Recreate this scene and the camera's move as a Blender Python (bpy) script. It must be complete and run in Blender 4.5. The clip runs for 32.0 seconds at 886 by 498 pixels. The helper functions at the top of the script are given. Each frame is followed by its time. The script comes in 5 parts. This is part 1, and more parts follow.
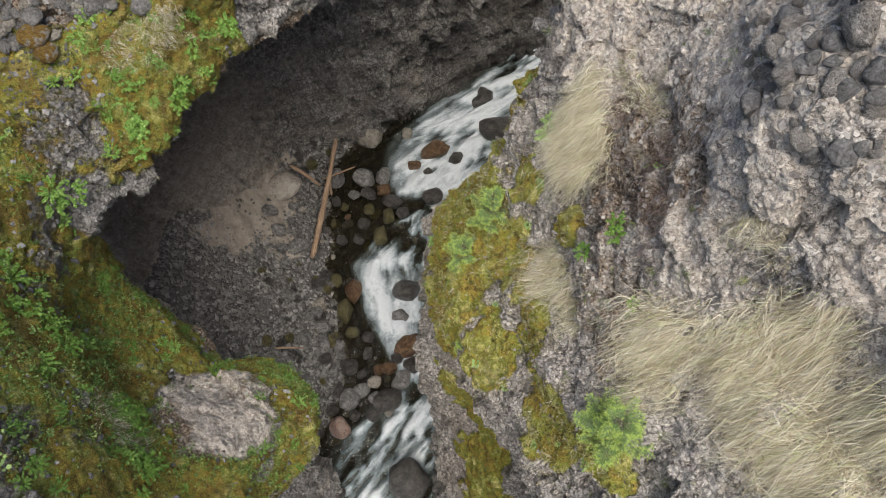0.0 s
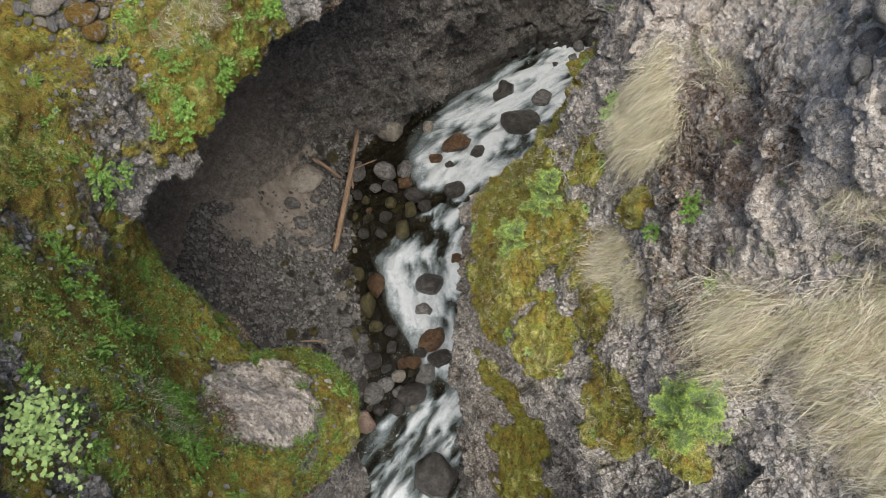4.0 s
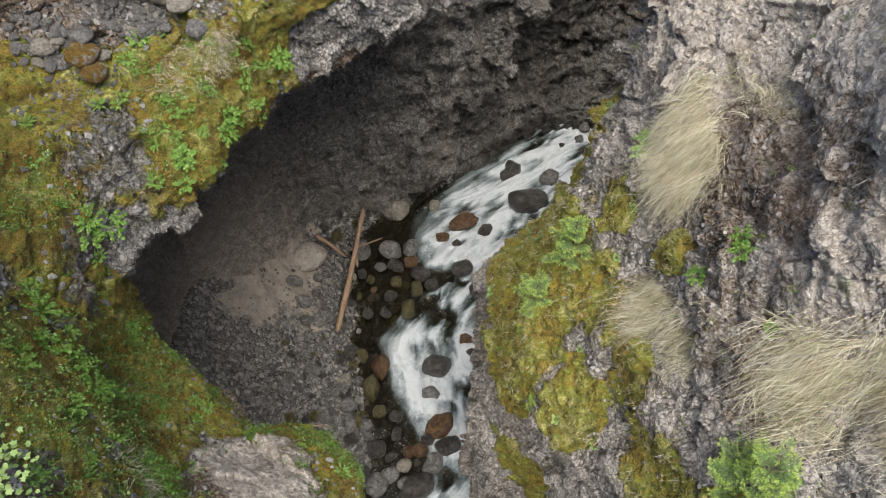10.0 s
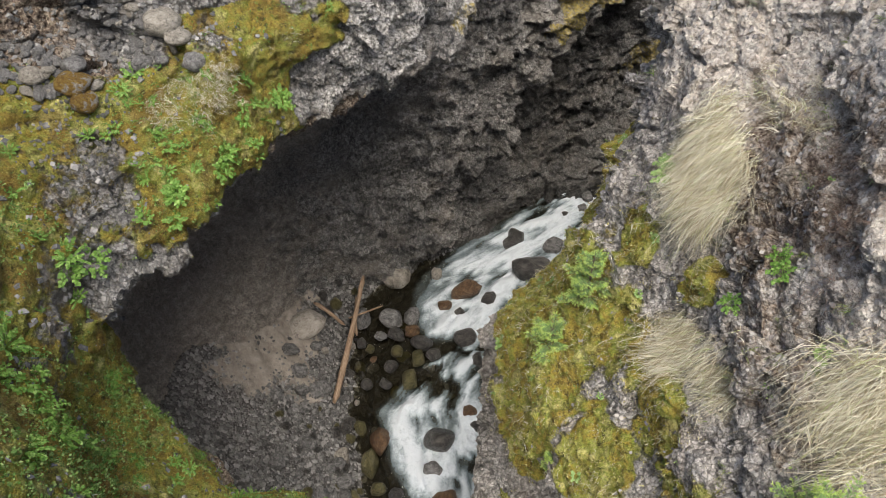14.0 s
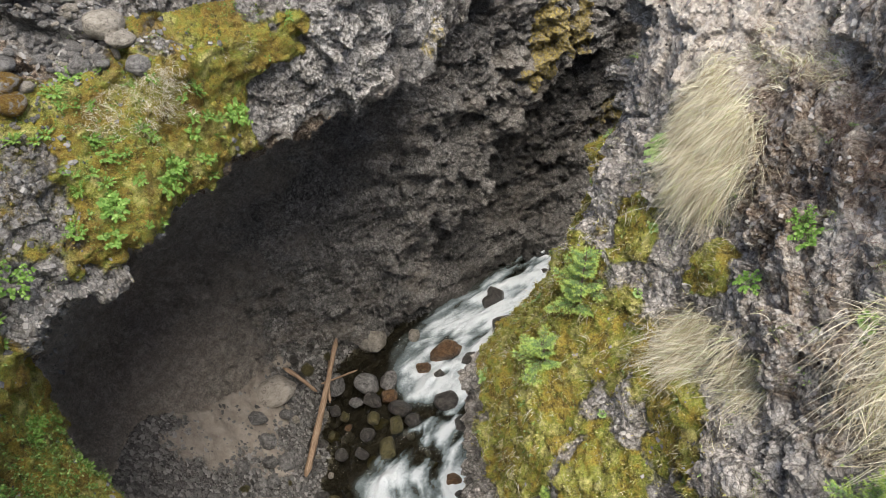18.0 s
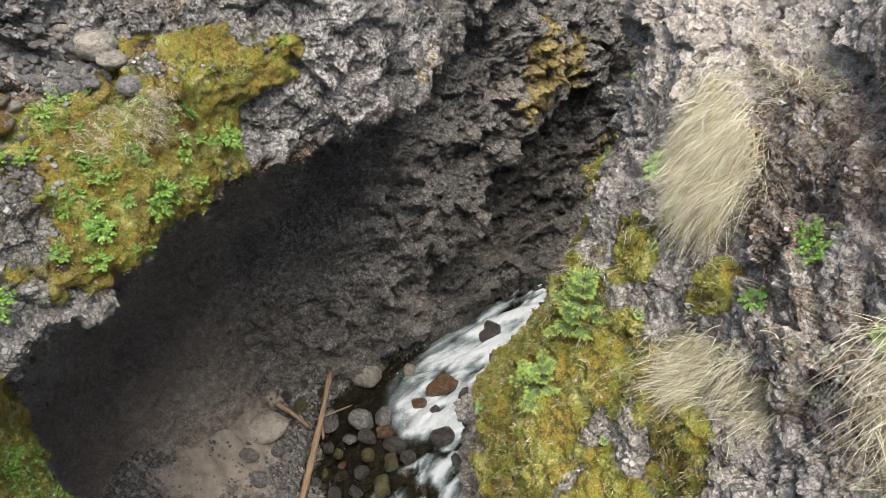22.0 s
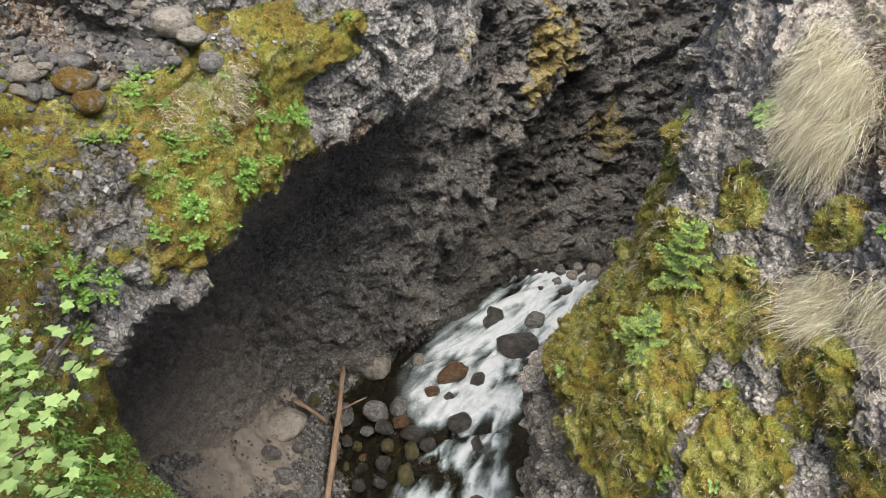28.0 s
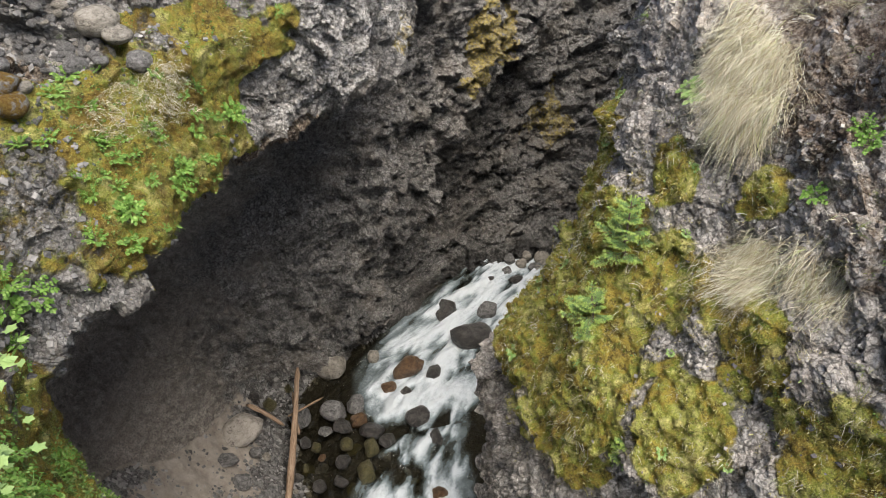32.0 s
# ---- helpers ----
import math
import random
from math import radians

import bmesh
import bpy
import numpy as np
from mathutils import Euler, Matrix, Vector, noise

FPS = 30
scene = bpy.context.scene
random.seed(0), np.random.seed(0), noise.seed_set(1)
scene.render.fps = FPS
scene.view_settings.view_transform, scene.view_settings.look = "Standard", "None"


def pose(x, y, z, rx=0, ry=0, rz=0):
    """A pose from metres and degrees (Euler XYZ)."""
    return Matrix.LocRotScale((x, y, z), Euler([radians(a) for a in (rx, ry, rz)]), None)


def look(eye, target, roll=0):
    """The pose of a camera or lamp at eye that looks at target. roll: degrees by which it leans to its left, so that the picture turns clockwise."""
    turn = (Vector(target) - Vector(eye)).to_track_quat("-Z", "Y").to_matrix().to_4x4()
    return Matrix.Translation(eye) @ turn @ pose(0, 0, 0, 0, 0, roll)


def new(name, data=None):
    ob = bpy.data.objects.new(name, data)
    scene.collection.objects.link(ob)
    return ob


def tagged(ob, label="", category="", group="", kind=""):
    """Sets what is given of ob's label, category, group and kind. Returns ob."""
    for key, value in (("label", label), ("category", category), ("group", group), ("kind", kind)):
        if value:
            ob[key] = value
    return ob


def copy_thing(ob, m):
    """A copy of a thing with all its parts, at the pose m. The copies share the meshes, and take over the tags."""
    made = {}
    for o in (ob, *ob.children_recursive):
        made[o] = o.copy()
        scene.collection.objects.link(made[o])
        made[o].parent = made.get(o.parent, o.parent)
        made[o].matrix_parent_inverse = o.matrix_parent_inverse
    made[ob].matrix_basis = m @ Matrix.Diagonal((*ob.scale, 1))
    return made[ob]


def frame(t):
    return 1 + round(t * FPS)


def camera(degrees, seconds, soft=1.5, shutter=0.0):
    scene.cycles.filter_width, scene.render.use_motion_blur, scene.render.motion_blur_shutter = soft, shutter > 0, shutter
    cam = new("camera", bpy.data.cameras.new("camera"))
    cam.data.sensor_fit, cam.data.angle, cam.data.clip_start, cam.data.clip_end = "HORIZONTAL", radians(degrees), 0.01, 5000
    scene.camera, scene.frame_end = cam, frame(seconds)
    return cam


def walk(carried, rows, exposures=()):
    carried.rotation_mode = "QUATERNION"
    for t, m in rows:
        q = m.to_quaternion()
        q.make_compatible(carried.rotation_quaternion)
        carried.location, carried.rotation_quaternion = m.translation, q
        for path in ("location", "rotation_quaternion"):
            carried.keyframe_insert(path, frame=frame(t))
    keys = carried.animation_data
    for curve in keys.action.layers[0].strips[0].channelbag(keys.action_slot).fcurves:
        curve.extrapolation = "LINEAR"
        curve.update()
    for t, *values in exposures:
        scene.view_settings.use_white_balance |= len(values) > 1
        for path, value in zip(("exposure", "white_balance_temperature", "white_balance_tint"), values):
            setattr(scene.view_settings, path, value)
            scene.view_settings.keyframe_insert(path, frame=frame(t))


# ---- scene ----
cam = camera(64.8, 32.0, soft=0.7)
METRES, EYE, TILT, LEAN, TURN = 10.0, 13.0, -61.0, 0.0, 0.0
ROWS = [
    (0.0, 0.0, 0.0, 0.0, 0.0, 0.0, -0.0),
    (0.5, -0.0244, 0.0001, -0.0015, -0.14, 0.0, -0.08),
    (1.0, -0.0631, 0.0011, -0.002, -0.21, 0.02, -0.11),
    (1.5, -0.0949, 0.0026, -0.0043, -0.22, 0.01, -0.1),
    (2.0, -0.1064, 0.0056, -0.0097, -0.19, 0.02, -0.09),
    (2.5, -0.1092, 0.0101, -0.0159, -0.14, 0.02, -0.09),
    (3.0, -0.1087, 0.015, -0.0225, -0.08, 0.02, -0.08),
    (3.5, -0.1061, 0.0215, -0.0282, -0.03, -0.0, -0.08),
    (5.5, -0.1113, 0.0581, -0.0429, -0.0, 0.99, -0.06),
    (6.0, -0.1142, 0.0656, -0.0481, 0.02, 1.64, -0.05),
    (6.5, -0.1162, 0.0755, -0.0558, 0.03, 2.27, -0.06),
    (7.0, -0.1183, 0.0871, -0.063, 0.04, 2.89, -0.05),
    (7.5, -0.1192, 0.0993, -0.0702, 0.05, 3.59, -0.04),
    (8.0, -0.1216, 0.1092, -0.0769, 0.04, 4.46, -0.04),
    (8.5, -0.1269, 0.1186, -0.0846, 0.02, 5.35, -0.01),
    (9.0, -0.1307, 0.1285, -0.0926, 0.04, 6.21, -0.0),
    (9.5, -0.1334, 0.1387, -0.0994, 0.08, 7.12, -0.01),
    (10.0, -0.1355, 0.1487, -0.1071, 0.07, 8.0, -0.01),
    (10.5, -0.1358, 0.1583, -0.1129, 0.07, 8.86, 0.02),
    (11.0, -0.1374, 0.169, -0.1198, 0.07, 9.75, 0.02),
    (11.5, -0.139, 0.1805, -0.1279, 0.07, 10.63, 0.02),
    (12.0, -0.1401, 0.1934, -0.1365, 0.08, 11.5, 0.02),
    (12.5, -0.1417, 0.2072, -0.1454, 0.07, 12.38, 0.01),
    (13.0, -0.1437, 0.2212, -0.1553, 0.05, 13.25, 0.03),
    (13.5, -0.1458, 0.236, -0.1651, 0.05, 14.14, 0.04),
    (14.0, -0.1472, 0.2516, -0.173, 0.06, 15.02, 0.06),
    (14.5, -0.1487, 0.2661, -0.1795, -0.04, 15.9, 0.27),
    (15.0, -0.1484, 0.2839, -0.1864, -0.14, 16.79, 0.46),
    (15.5, -0.1491, 0.3015, -0.1943, -0.19, 17.67, 0.64),
    (17.5, -0.1435, 0.3963, -0.2445, -0.82, 21.16, 1.78),
    (18.0, -0.1412, 0.4161, -0.2531, -1.09, 22.02, 2.33),
    (18.5, -0.1372, 0.4354, -0.263, -1.16, 22.88, 2.51),
    (19.0, -0.1316, 0.4483, -0.2691, -1.14, 23.77, 2.49),
    (19.5, -0.1258, 0.4498, -0.2689, -1.12, 24.66, 2.48),
    (20.0, -0.1193, 0.4483, -0.2695, -1.14, 25.22, 2.51),
    (20.5, -0.1126, 0.4483, -0.2702, -1.17, 25.21, 2.51),
    (21.0, -0.1133, 0.4486, -0.2699, -1.24, 25.18, 2.51),
    (21.5, -0.1224, 0.4496, -0.2672, -1.3, 25.18, 2.49),
    (22.0, -0.1385, 0.4517, -0.2656, -1.33, 25.17, 2.49),
    (22.5, -0.1593, 0.4544, -0.2652, -1.36, 25.16, 2.49),
    (23.0, -0.1833, 0.4566, -0.2649, -1.37, 25.15, 2.49),
    (23.5, -0.2079, 0.4586, -0.2645, -1.39, 25.15, 2.47),
    (24.0, -0.2332, 0.4608, -0.2629, -1.37, 25.15, 2.46),
    (24.5, -0.2582, 0.4643, -0.2621, -1.37, 25.16, 2.46),
    (25.0, -0.2861, 0.4671, -0.2638, -1.45, 25.18, 2.43),
    (25.5, -0.3184, 0.4693, -0.2661, -1.47, 25.18, 2.43),
    (27.5, -0.3671, 0.4728, -0.2964, -2.04, 25.18, 3.58),
    (28.0, -0.3731, 0.4773, -0.302, -3.7, 25.03, 6.78),
    (28.5, -0.3787, 0.4825, -0.3027, -3.99, 24.97, 7.41),
    (29.0, -0.3838, 0.4857, -0.3022, -3.96, 24.93, 7.42),
    (29.5, -0.3903, 0.4871, -0.3023, -3.92, 24.9, 7.43),
    (30.0, -0.3972, 0.4884, -0.3036, -4.09, 24.83, 7.78),
    (30.5, -0.4007, 0.4893, -0.3044, -5.6, 24.58, 10.71),
    (31.0, -0.4027, 0.4901, -0.3057, -5.83, 24.53, 11.23),
    (31.5, -0.3877, 0.4867, -0.3121, -5.92, 24.45, 11.23),
    (32.0, -0.3657, 0.4781, -0.3173, -6.05, 24.41, 11.31),
]
walk(cam, [(t, pose(0, 0, EYE, TILT, LEAN, TURN) @ pose(METRES * x, METRES * y, METRES * z, 90 + pitch, roll, yaw)) for t, x, y, z, yaw, pitch, roll in ROWS],
     exposures=((0.0, 0.86), (4.0, 0.84), (8.0, 0.9), (13.0, 1.06), (19.0, 1.26), (23.0, 1.34), (32.0, 1.28)))

# ---- world and light: an overcast day, the sky open above the gorge ----
world = bpy.data.worlds.new("sky")
scene.world = world
world.use_nodes = True
wn = world.node_tree.nodes
sky = wn.new("ShaderNodeTexSky")
sky.sky_type, sky.sun_disc = "NISHITA", False
sky.sun_elevation, sky.sun_rotation = radians(64), radians(168)
sky.dust_density, sky.ozone_density, sky.air_density = 3.0, 0.6, 1.0
wn["Background"].inputs["Strength"].default_value = 0.125
world.node_tree.links.new(sky.outputs[0], wn["Background"].inputs["Color"])
sun = new("sun", bpy.data.lights.new("sun", "SUN"))
sun.data.energy, sun.data.angle, sun.data.color = 2.4, radians(42), (1.0, 0.955, 0.86)
sun.matrix_world = look((0, 0, 60), (-4.5, 28, 0))


# ---- materials ----
class Mat:
    """A node material written in a few calls."""

    def __init__(self, name):
        self.m = bpy.data.materials.new(name)
        self.m.use_nodes = True
        self.t = self.m.node_tree
        self.t.nodes.clear()
        self.out = self.t.nodes.new("ShaderNodeOutputMaterial")
        self.pos = self.t.nodes.new("ShaderNodeTexCoord").outputs["Object"]
        warp = self.node("ShaderNodeTexNoise", Vector=self.pos, Scale=3.0, Detail=3.0)
        mixed = self.t.nodes.new("ShaderNodeMix")
        mixed.data_type, mixed.blend_type = "RGBA", "ADD"
        self.put(mixed.inputs[0], 0.16)
        self.put(mixed.inputs[6], self.pos)
        self.put(mixed.inputs[7], warp.outputs["Color"])
        self.bent = mixed.outputs[2]

    def node(self, kind, **links):
        n = self.t.nodes.new(kind)
        for key, value in links.items():
            self.put(n.inputs[key], value)
        return n

    def put(self, socket, value):
        if isinstance(value, bpy.types.NodeSocket):
            self.t.links.new(value, socket)
        elif isinstance(value, tuple) and len(value) == 3 and socket.type == "RGBA":
            socket.default_value = (*value, 1)
        else:
            socket.default_value = value

    def noise(self, scale, detail=4.0, rough=0.6, at=None, warp=0.0):
        n = self.node("ShaderNodeTexNoise", Vector=at or self.pos, Scale=scale, Detail=detail, Roughness=rough, Distortion=warp)
        return n.outputs["Fac"]

    def cells(self, scale, feature="F1", at=None, out="Distance"):
        n = self.node("ShaderNodeTexVoronoi", Vector=at or self.pos, Scale=scale)
        n.feature = feature
        return n.outputs[out]

    def shards(self, scale, at):
        """Angular splinters: the height of each one's tilted face in metres, its random tone, and the way to its border."""
        v = self.node("ShaderNodeTexVoronoi", Vector=at, Scale=scale)
        off = self.vector("SUBTRACT", at, v.outputs["Position"])
        tilt = self.vector("SUBTRACT", v.outputs["Color"], (0.5, 0.5, 0.5))
        return self.vector("DOT_PRODUCT", off, tilt, "Value"), v.outputs["Color"], self.cells(scale, "DISTANCE_TO_EDGE", at)

    def vector(self, op, a, b, out="Vector"):
        n = self.t.nodes.new("ShaderNodeVectorMath")
        n.operation = op
        self.put(n.inputs[0], a)
        self.put(n.inputs[1], b)
        return n.outputs[out]

    def ramp(self, fac, *stops):
        n = self.node("ShaderNodeValToRGB", Fac=fac)
        e = n.color_ramp.elements
        while len(e) < len(stops):
            e.new(0.5)
        for el, (p, c) in zip(e, stops):
            el.position = p
            el.color = (*c, 1) if isinstance(c, tuple) else (c, c, c, 1)
        return n.outputs["Color"]

    def mix(self, fac, a, b, kind="MIX"):
        n = self.t.nodes.new("ShaderNodeMix")
        n.data_type, n.blend_type = "RGBA", kind
        self.put(n.inputs[0], fac)
        self.put(n.inputs[6], a)
        self.put(n.inputs[7], b)
        return n.outputs[2]

    def math(self, op, a, b=0.0, clamp=False):
        n = self.t.nodes.new("ShaderNodeMath")
        n.operation, n.use_clamp = op, clamp
        self.put(n.inputs[0], a)
        self.put(n.inputs[1], b)
        return n.outputs[0]

    def attr(self, name):
        n = self.t.nodes.new("ShaderNodeAttribute")
        n.attribute_name = name
        return n.outputs["Fac"]

    def random(self):
        return self.t.nodes.new("ShaderNodeObjectInfo").outputs["Random"]

    def island(self):
        return self.t.nodes.new("ShaderNodeNewGeometry").outputs["Random Per Island"]

    def bump(self, height, strength, distance, normal=None):
        n = self.node("ShaderNodeBump", Height=height, Strength=strength, Distance=distance)
        if normal:
            self.put(n.inputs["Normal"], normal)
        return n.outputs[0]

    def surface(self, color, rough=0.85, normal=None, spec=0.3, **more):
        n = self.node("ShaderNodeBsdfPrincipled", Roughness=rough)
        self.put(n.inputs["Base Color"], color)
        self.put(n.inputs["Specular IOR Level"], spec)
        for key, value in more.items():
            self.put(n.inputs[key.replace("_", " ")], value)
        if normal:
            self.put(n.inputs["Normal"], normal)
        self.t.links.new(n.outputs[0], self.out.inputs[0])
        return self.m


def edge(m, mask, grain, low=0.35, high=0.65):
    """A mask whose border is broken up by a grain."""
    v = m.math("ADD", mask, m.math("MULTIPLY", m.math("SUBTRACT", grain, 0.5), 0.9))
    return m.ramp(v, (low, 0.0), (high, 1.0))


def rock_material(name, dark, mid, light, warm, tone, rust):
    m = Mat(name)
    fine, coarse, mid_n = m.noise(14, 8, 0.7), m.noise(1.1, 5, 0.6), m.noise(4.2, 6, 0.65, warp=0.6)
    chip = m.cells(5.5, at=None)
    col = m.ramp(fine, (0.38, tuple(0.7 * v for v in dark)), (0.5, mid), (0.62, light))
    col = m.mix(m.ramp(mid_n, (0.42, 0.0), (0.68, 0.75)), col, m.mix(0.5, warm, col))
    big, flake, rift = m.shards(4.5, m.bent)
    small, grit, gap = m.shards(13.0, m.bent)
    col = m.mix(m.ramp(flake, (0.2, 0.0), (0.8, 0.75)), col, m.mix(0.65, col, light))
    col = m.mix(m.ramp(grit, (0.2, 0.75), (0.5, 0.0), (0.62, 0.0), (0.85, 0.6)), col, m.mix(m.ramp(grit, (0.45, 0.0), (0.55, 1.0)), m.mix(0.65, col, dark), light))
    col = m.mix(m.ramp(m.math("MULTIPLY", rift, 1.0), (0.0, 0.75), (0.08, 0.0)), col, m.mix(0.85, col, tuple(0.3 * v for v in dark)))
    col = m.mix(m.ramp(gap, (0.0, 0.6), (0.09, 0.0)), col, m.mix(0.8, col, tuple(0.35 * v for v in dark)))
    col = m.mix(m.ramp(m.noise(60, 3, 0.8), (0.54, 0.0), (0.66, 0.45)), col, light)
    col = m.mix(m.ramp(m.noise(34, 4, 0.8), (0.36, 0.55), (0.48, 0.0)), col, m.mix(0.8, col, tuple(0.5 * v for v in dark)))
    col = m.mix(m.ramp(m.noise(11, 5, 0.8, warp=0.4), (0.36, 0.8), (0.46, 0.0)), col, m.mix(0.7, col, tuple(0.5 * v for v in dark)))
    col = m.mix(m.ramp(m.cells(10, at=m.bent), (0.12, 0.6), (0.3, 0.0)), col, light)
    col = m.mix(m.ramp(coarse, (0.35, 0.0), (0.65, 0.55)), col, m.mix(0.55, col, dark))
    col = m.mix(m.ramp(m.noise(0.35, 4, 0.6, warp=0.8), (0.45, 0.0), (0.62, 0.6)), col, m.mix(0.5, col, dark))
    col = m.mix(m.ramp(m.noise(0.5, 3, 0.6), (0.48, 0.0), (0.62, 0.5)), col, m.mix(0.5, col, warm))
    # clean, light broken rock
    col = m.mix(m.math("MULTIPLY", edge(m, m.attr("light"), mid_n, 0.35, 0.7), 0.75), col, m.ramp(fine, (0.38, dark), (0.46, mid), (0.54, light), (0.64, tuple(min(1.0, 1.4 * v) for v in light))))
    # pale dusty ground-up rock
    dusty = edge(m, m.attr("pale"), mid_n, 0.4, 0.62)
    dust = m.ramp(m.noise(9, 7, 0.7), (0.36, (0.33, 0.28, 0.235)), (0.5, (0.54, 0.48, 0.42)), (0.63, (0.72, 0.66, 0.58)))
    col = m.mix(dusty, col, dust)
    # fine silt inside the hollow
    silt = m.math("MULTIPLY", edge(m, m.attr("silt"), m.noise(2.0, 5), 0.3, 0.75), 0.85)
    silt_col = m.ramp(m.noise(3.5, 7, 0.7), (0.36, (0.26, 0.225, 0.19)), (0.64, (0.48, 0.425, 0.37)))
    silt_col = m.mix(m.ramp(m.noise(16, 6, 0.75, warp=0.5), (0.4, 0.75), (0.52, 0.0)), silt_col, (0.15, 0.132, 0.115))
    silt_col = m.mix(m.ramp(grit, (0.2, 0.4), (0.45, 0.0)), silt_col, (0.17, 0.155, 0.14))
    col = m.mix(silt, col, silt_col)
    # ochre lichen
    lich = m.math("MULTIPLY", edge(m, m.attr("lichen"), m.noise(3.2, 7, 0.7), 0.42, 0.55), m.ramp(m.noise(11, 4), (0.35, 0.2), (0.6, 0.9)))
    col = m.mix(lich, col, m.ramp(m.noise(8, 4), (0.3, (0.28, 0.2, 0.045)), (0.7, (0.5, 0.4, 0.1))))
    # earth and brown crust
    earth = edge(m, m.attr("earth"), m.noise(5, 6, 0.7), 0.42, 0.6)
    col = m.mix(earth, col, m.ramp(m.noise(17, 6, 0.7), (0.37, (0.05, 0.03, 0.022)), (0.5, (0.2, 0.15, 0.11)), (0.63, (0.44, 0.37, 0.29))))
    # moss
    moss_n = m.noise(3.0, 7, 0.7)
    moss = edge(m, m.attr("moss"), moss_n, 0.42, 0.56)
    green = m.ramp(m.noise(2.2, 6, 0.68), (0.3, (0.07, 0.05, 0.012)), (0.43, (0.25, 0.185, 0.03)), (0.53, (0.17, 0.185, 0.03)), (0.66, (0.46, 0.41, 0.16)))
    green = m.mix(1.0, green, (tone, tone, tone), "MULTIPLY")
    green = m.mix(m.ramp(m.noise(1.3, 4), (rust, 0.0), (rust + 0.15, 0.85)), green, m.ramp(m.noise(20, 3), (0.3, (0.2, 0.1, 0.02)), (0.7, (0.36, 0.23, 0.05))))
    green = m.mix(m.ramp(m.noise(7, 5, 0.75), (0.36, 0.9), (0.49, 0.0)), green, m.mix(0.85, green, (0.04, 0.028, 0.012)))
    green = m.mix(m.ramp(m.noise(5.1, 5, 0.75, warp=0.5), (0.54, 0.0), (0.66, 0.55)), green, (0.1 * tone + 0.02, 0.16 * tone + 0.03, 0.03))
    green = m.mix(m.ramp(m.noise(38, 4, 0.8), (0.32, 0.85), (0.56, 0.0)), green, m.mix(0.8, green, (0.02, 0.016, 0.006)))
    green = m.mix(m.ramp(m.noise(55, 2, 0.8), (0.56, 0.0), (0.68, 0.55)), green, (0.42 * tone, 0.38 * tone, 0.13 * tone))
    col = m.mix(moss, col, green)
    # wet rock, and the dark patch in the second hollow
    damp_dark = edge(m, m.attr("damp_dark"), moss_n, 0.35, 0.65)
    col = m.mix(damp_dark, col, m.mix(0.7, col, (0.016, 0.015, 0.014)))
    wet_rough = m.ramp(damp_dark, (0.0, 0.88), (1.0, 0.42))
    h = m.math("ADD", m.math("MULTIPLY", fine, 0.5), m.math("MULTIPLY", mid_n, 0.9))
    stony = m.ramp(m.math("ADD", m.math("MULTIPLY", m.attr("silt"), 0.6), moss), (0.2, 1.0), (0.8, 0.12))
    h = m.math("ADD", h, m.math("MULTIPLY", chip, m.math("MULTIPLY", stony, 0.7)))
    nor = m.bump(h, 1.0, 0.12)
    broken = m.math("ADD", m.math("MULTIPLY", big, 1.6), m.math("MULTIPLY", small, 1.5))
    broken = m.math("ADD", broken, m.math("MULTIPLY", m.math("MINIMUM", m.math("MULTIPLY", gap, 1.0), 0.12), 0.12))
    nor = m.bump(m.math("MULTIPLY", broken, stony), 1.0, 1.0, nor)
    soft = m.math("ADD", m.noise(45, 5, 0.8), m.math("MULTIPLY", m.noise(12, 4), 1.2))
    nor = m.bump(m.math("MULTIPLY", soft, m.math("ADD", m.math("MULTIPLY", moss, 0.9), 0.3)), 0.9, 0.07, nor)
    return m.surface(col, wet_rough, nor, 0.3)


cliff_rock = rock_material("cliff_rock", (0.095, 0.09, 0.087), (0.265, 0.25, 0.235), (0.5, 0.48, 0.455), (0.3, 0.25, 0.2), 1.65, 0.48)
slope_rock = rock_material("slope_rock", (0.17, 0.152, 0.14), (0.49, 0.452, 0.41), (0.78, 0.735, 0.68), (0.3, 0.235, 0.18), 1.9, 0.56)


def ground_material():
    m = Mat("gravel_bed")
    stone = m.ramp(m.cells(11, out="Color"), (0.2, (0.06, 0.057, 0.055)), (0.5, (0.12, 0.112, 0.105)), (0.8, (0.2, 0.19, 0.18)))
    stone = m.mix(m.ramp(m.cells(26, "DISTANCE_TO_EDGE"), (0.0, 0.8), (0.12, 0.0)), stone, (0.035, 0.03, 0.026))
    silt = edge(m, m.attr("silt"), m.noise(1.6, 6), 0.35, 0.62)
    col = m.mix(silt, stone, m.ramp(m.noise(3, 7, 0.7), (0.3, (0.22, 0.188, 0.157)), (0.7, (0.38, 0.335, 0.285))))
    damp_dark = m.attr("damp_dark")
    col = m.mix(damp_dark, col, m.mix(0.75, col, (0.02, 0.017, 0.013)))
    h = m.mix(silt, m.cells(13), m.noise(18, 6))
    return m.surface(col, m.ramp(damp_dark, (0, 0.9), (1, 0.4)), m.bump(h, 0.8, 0.06))


gravel_bed = ground_material()


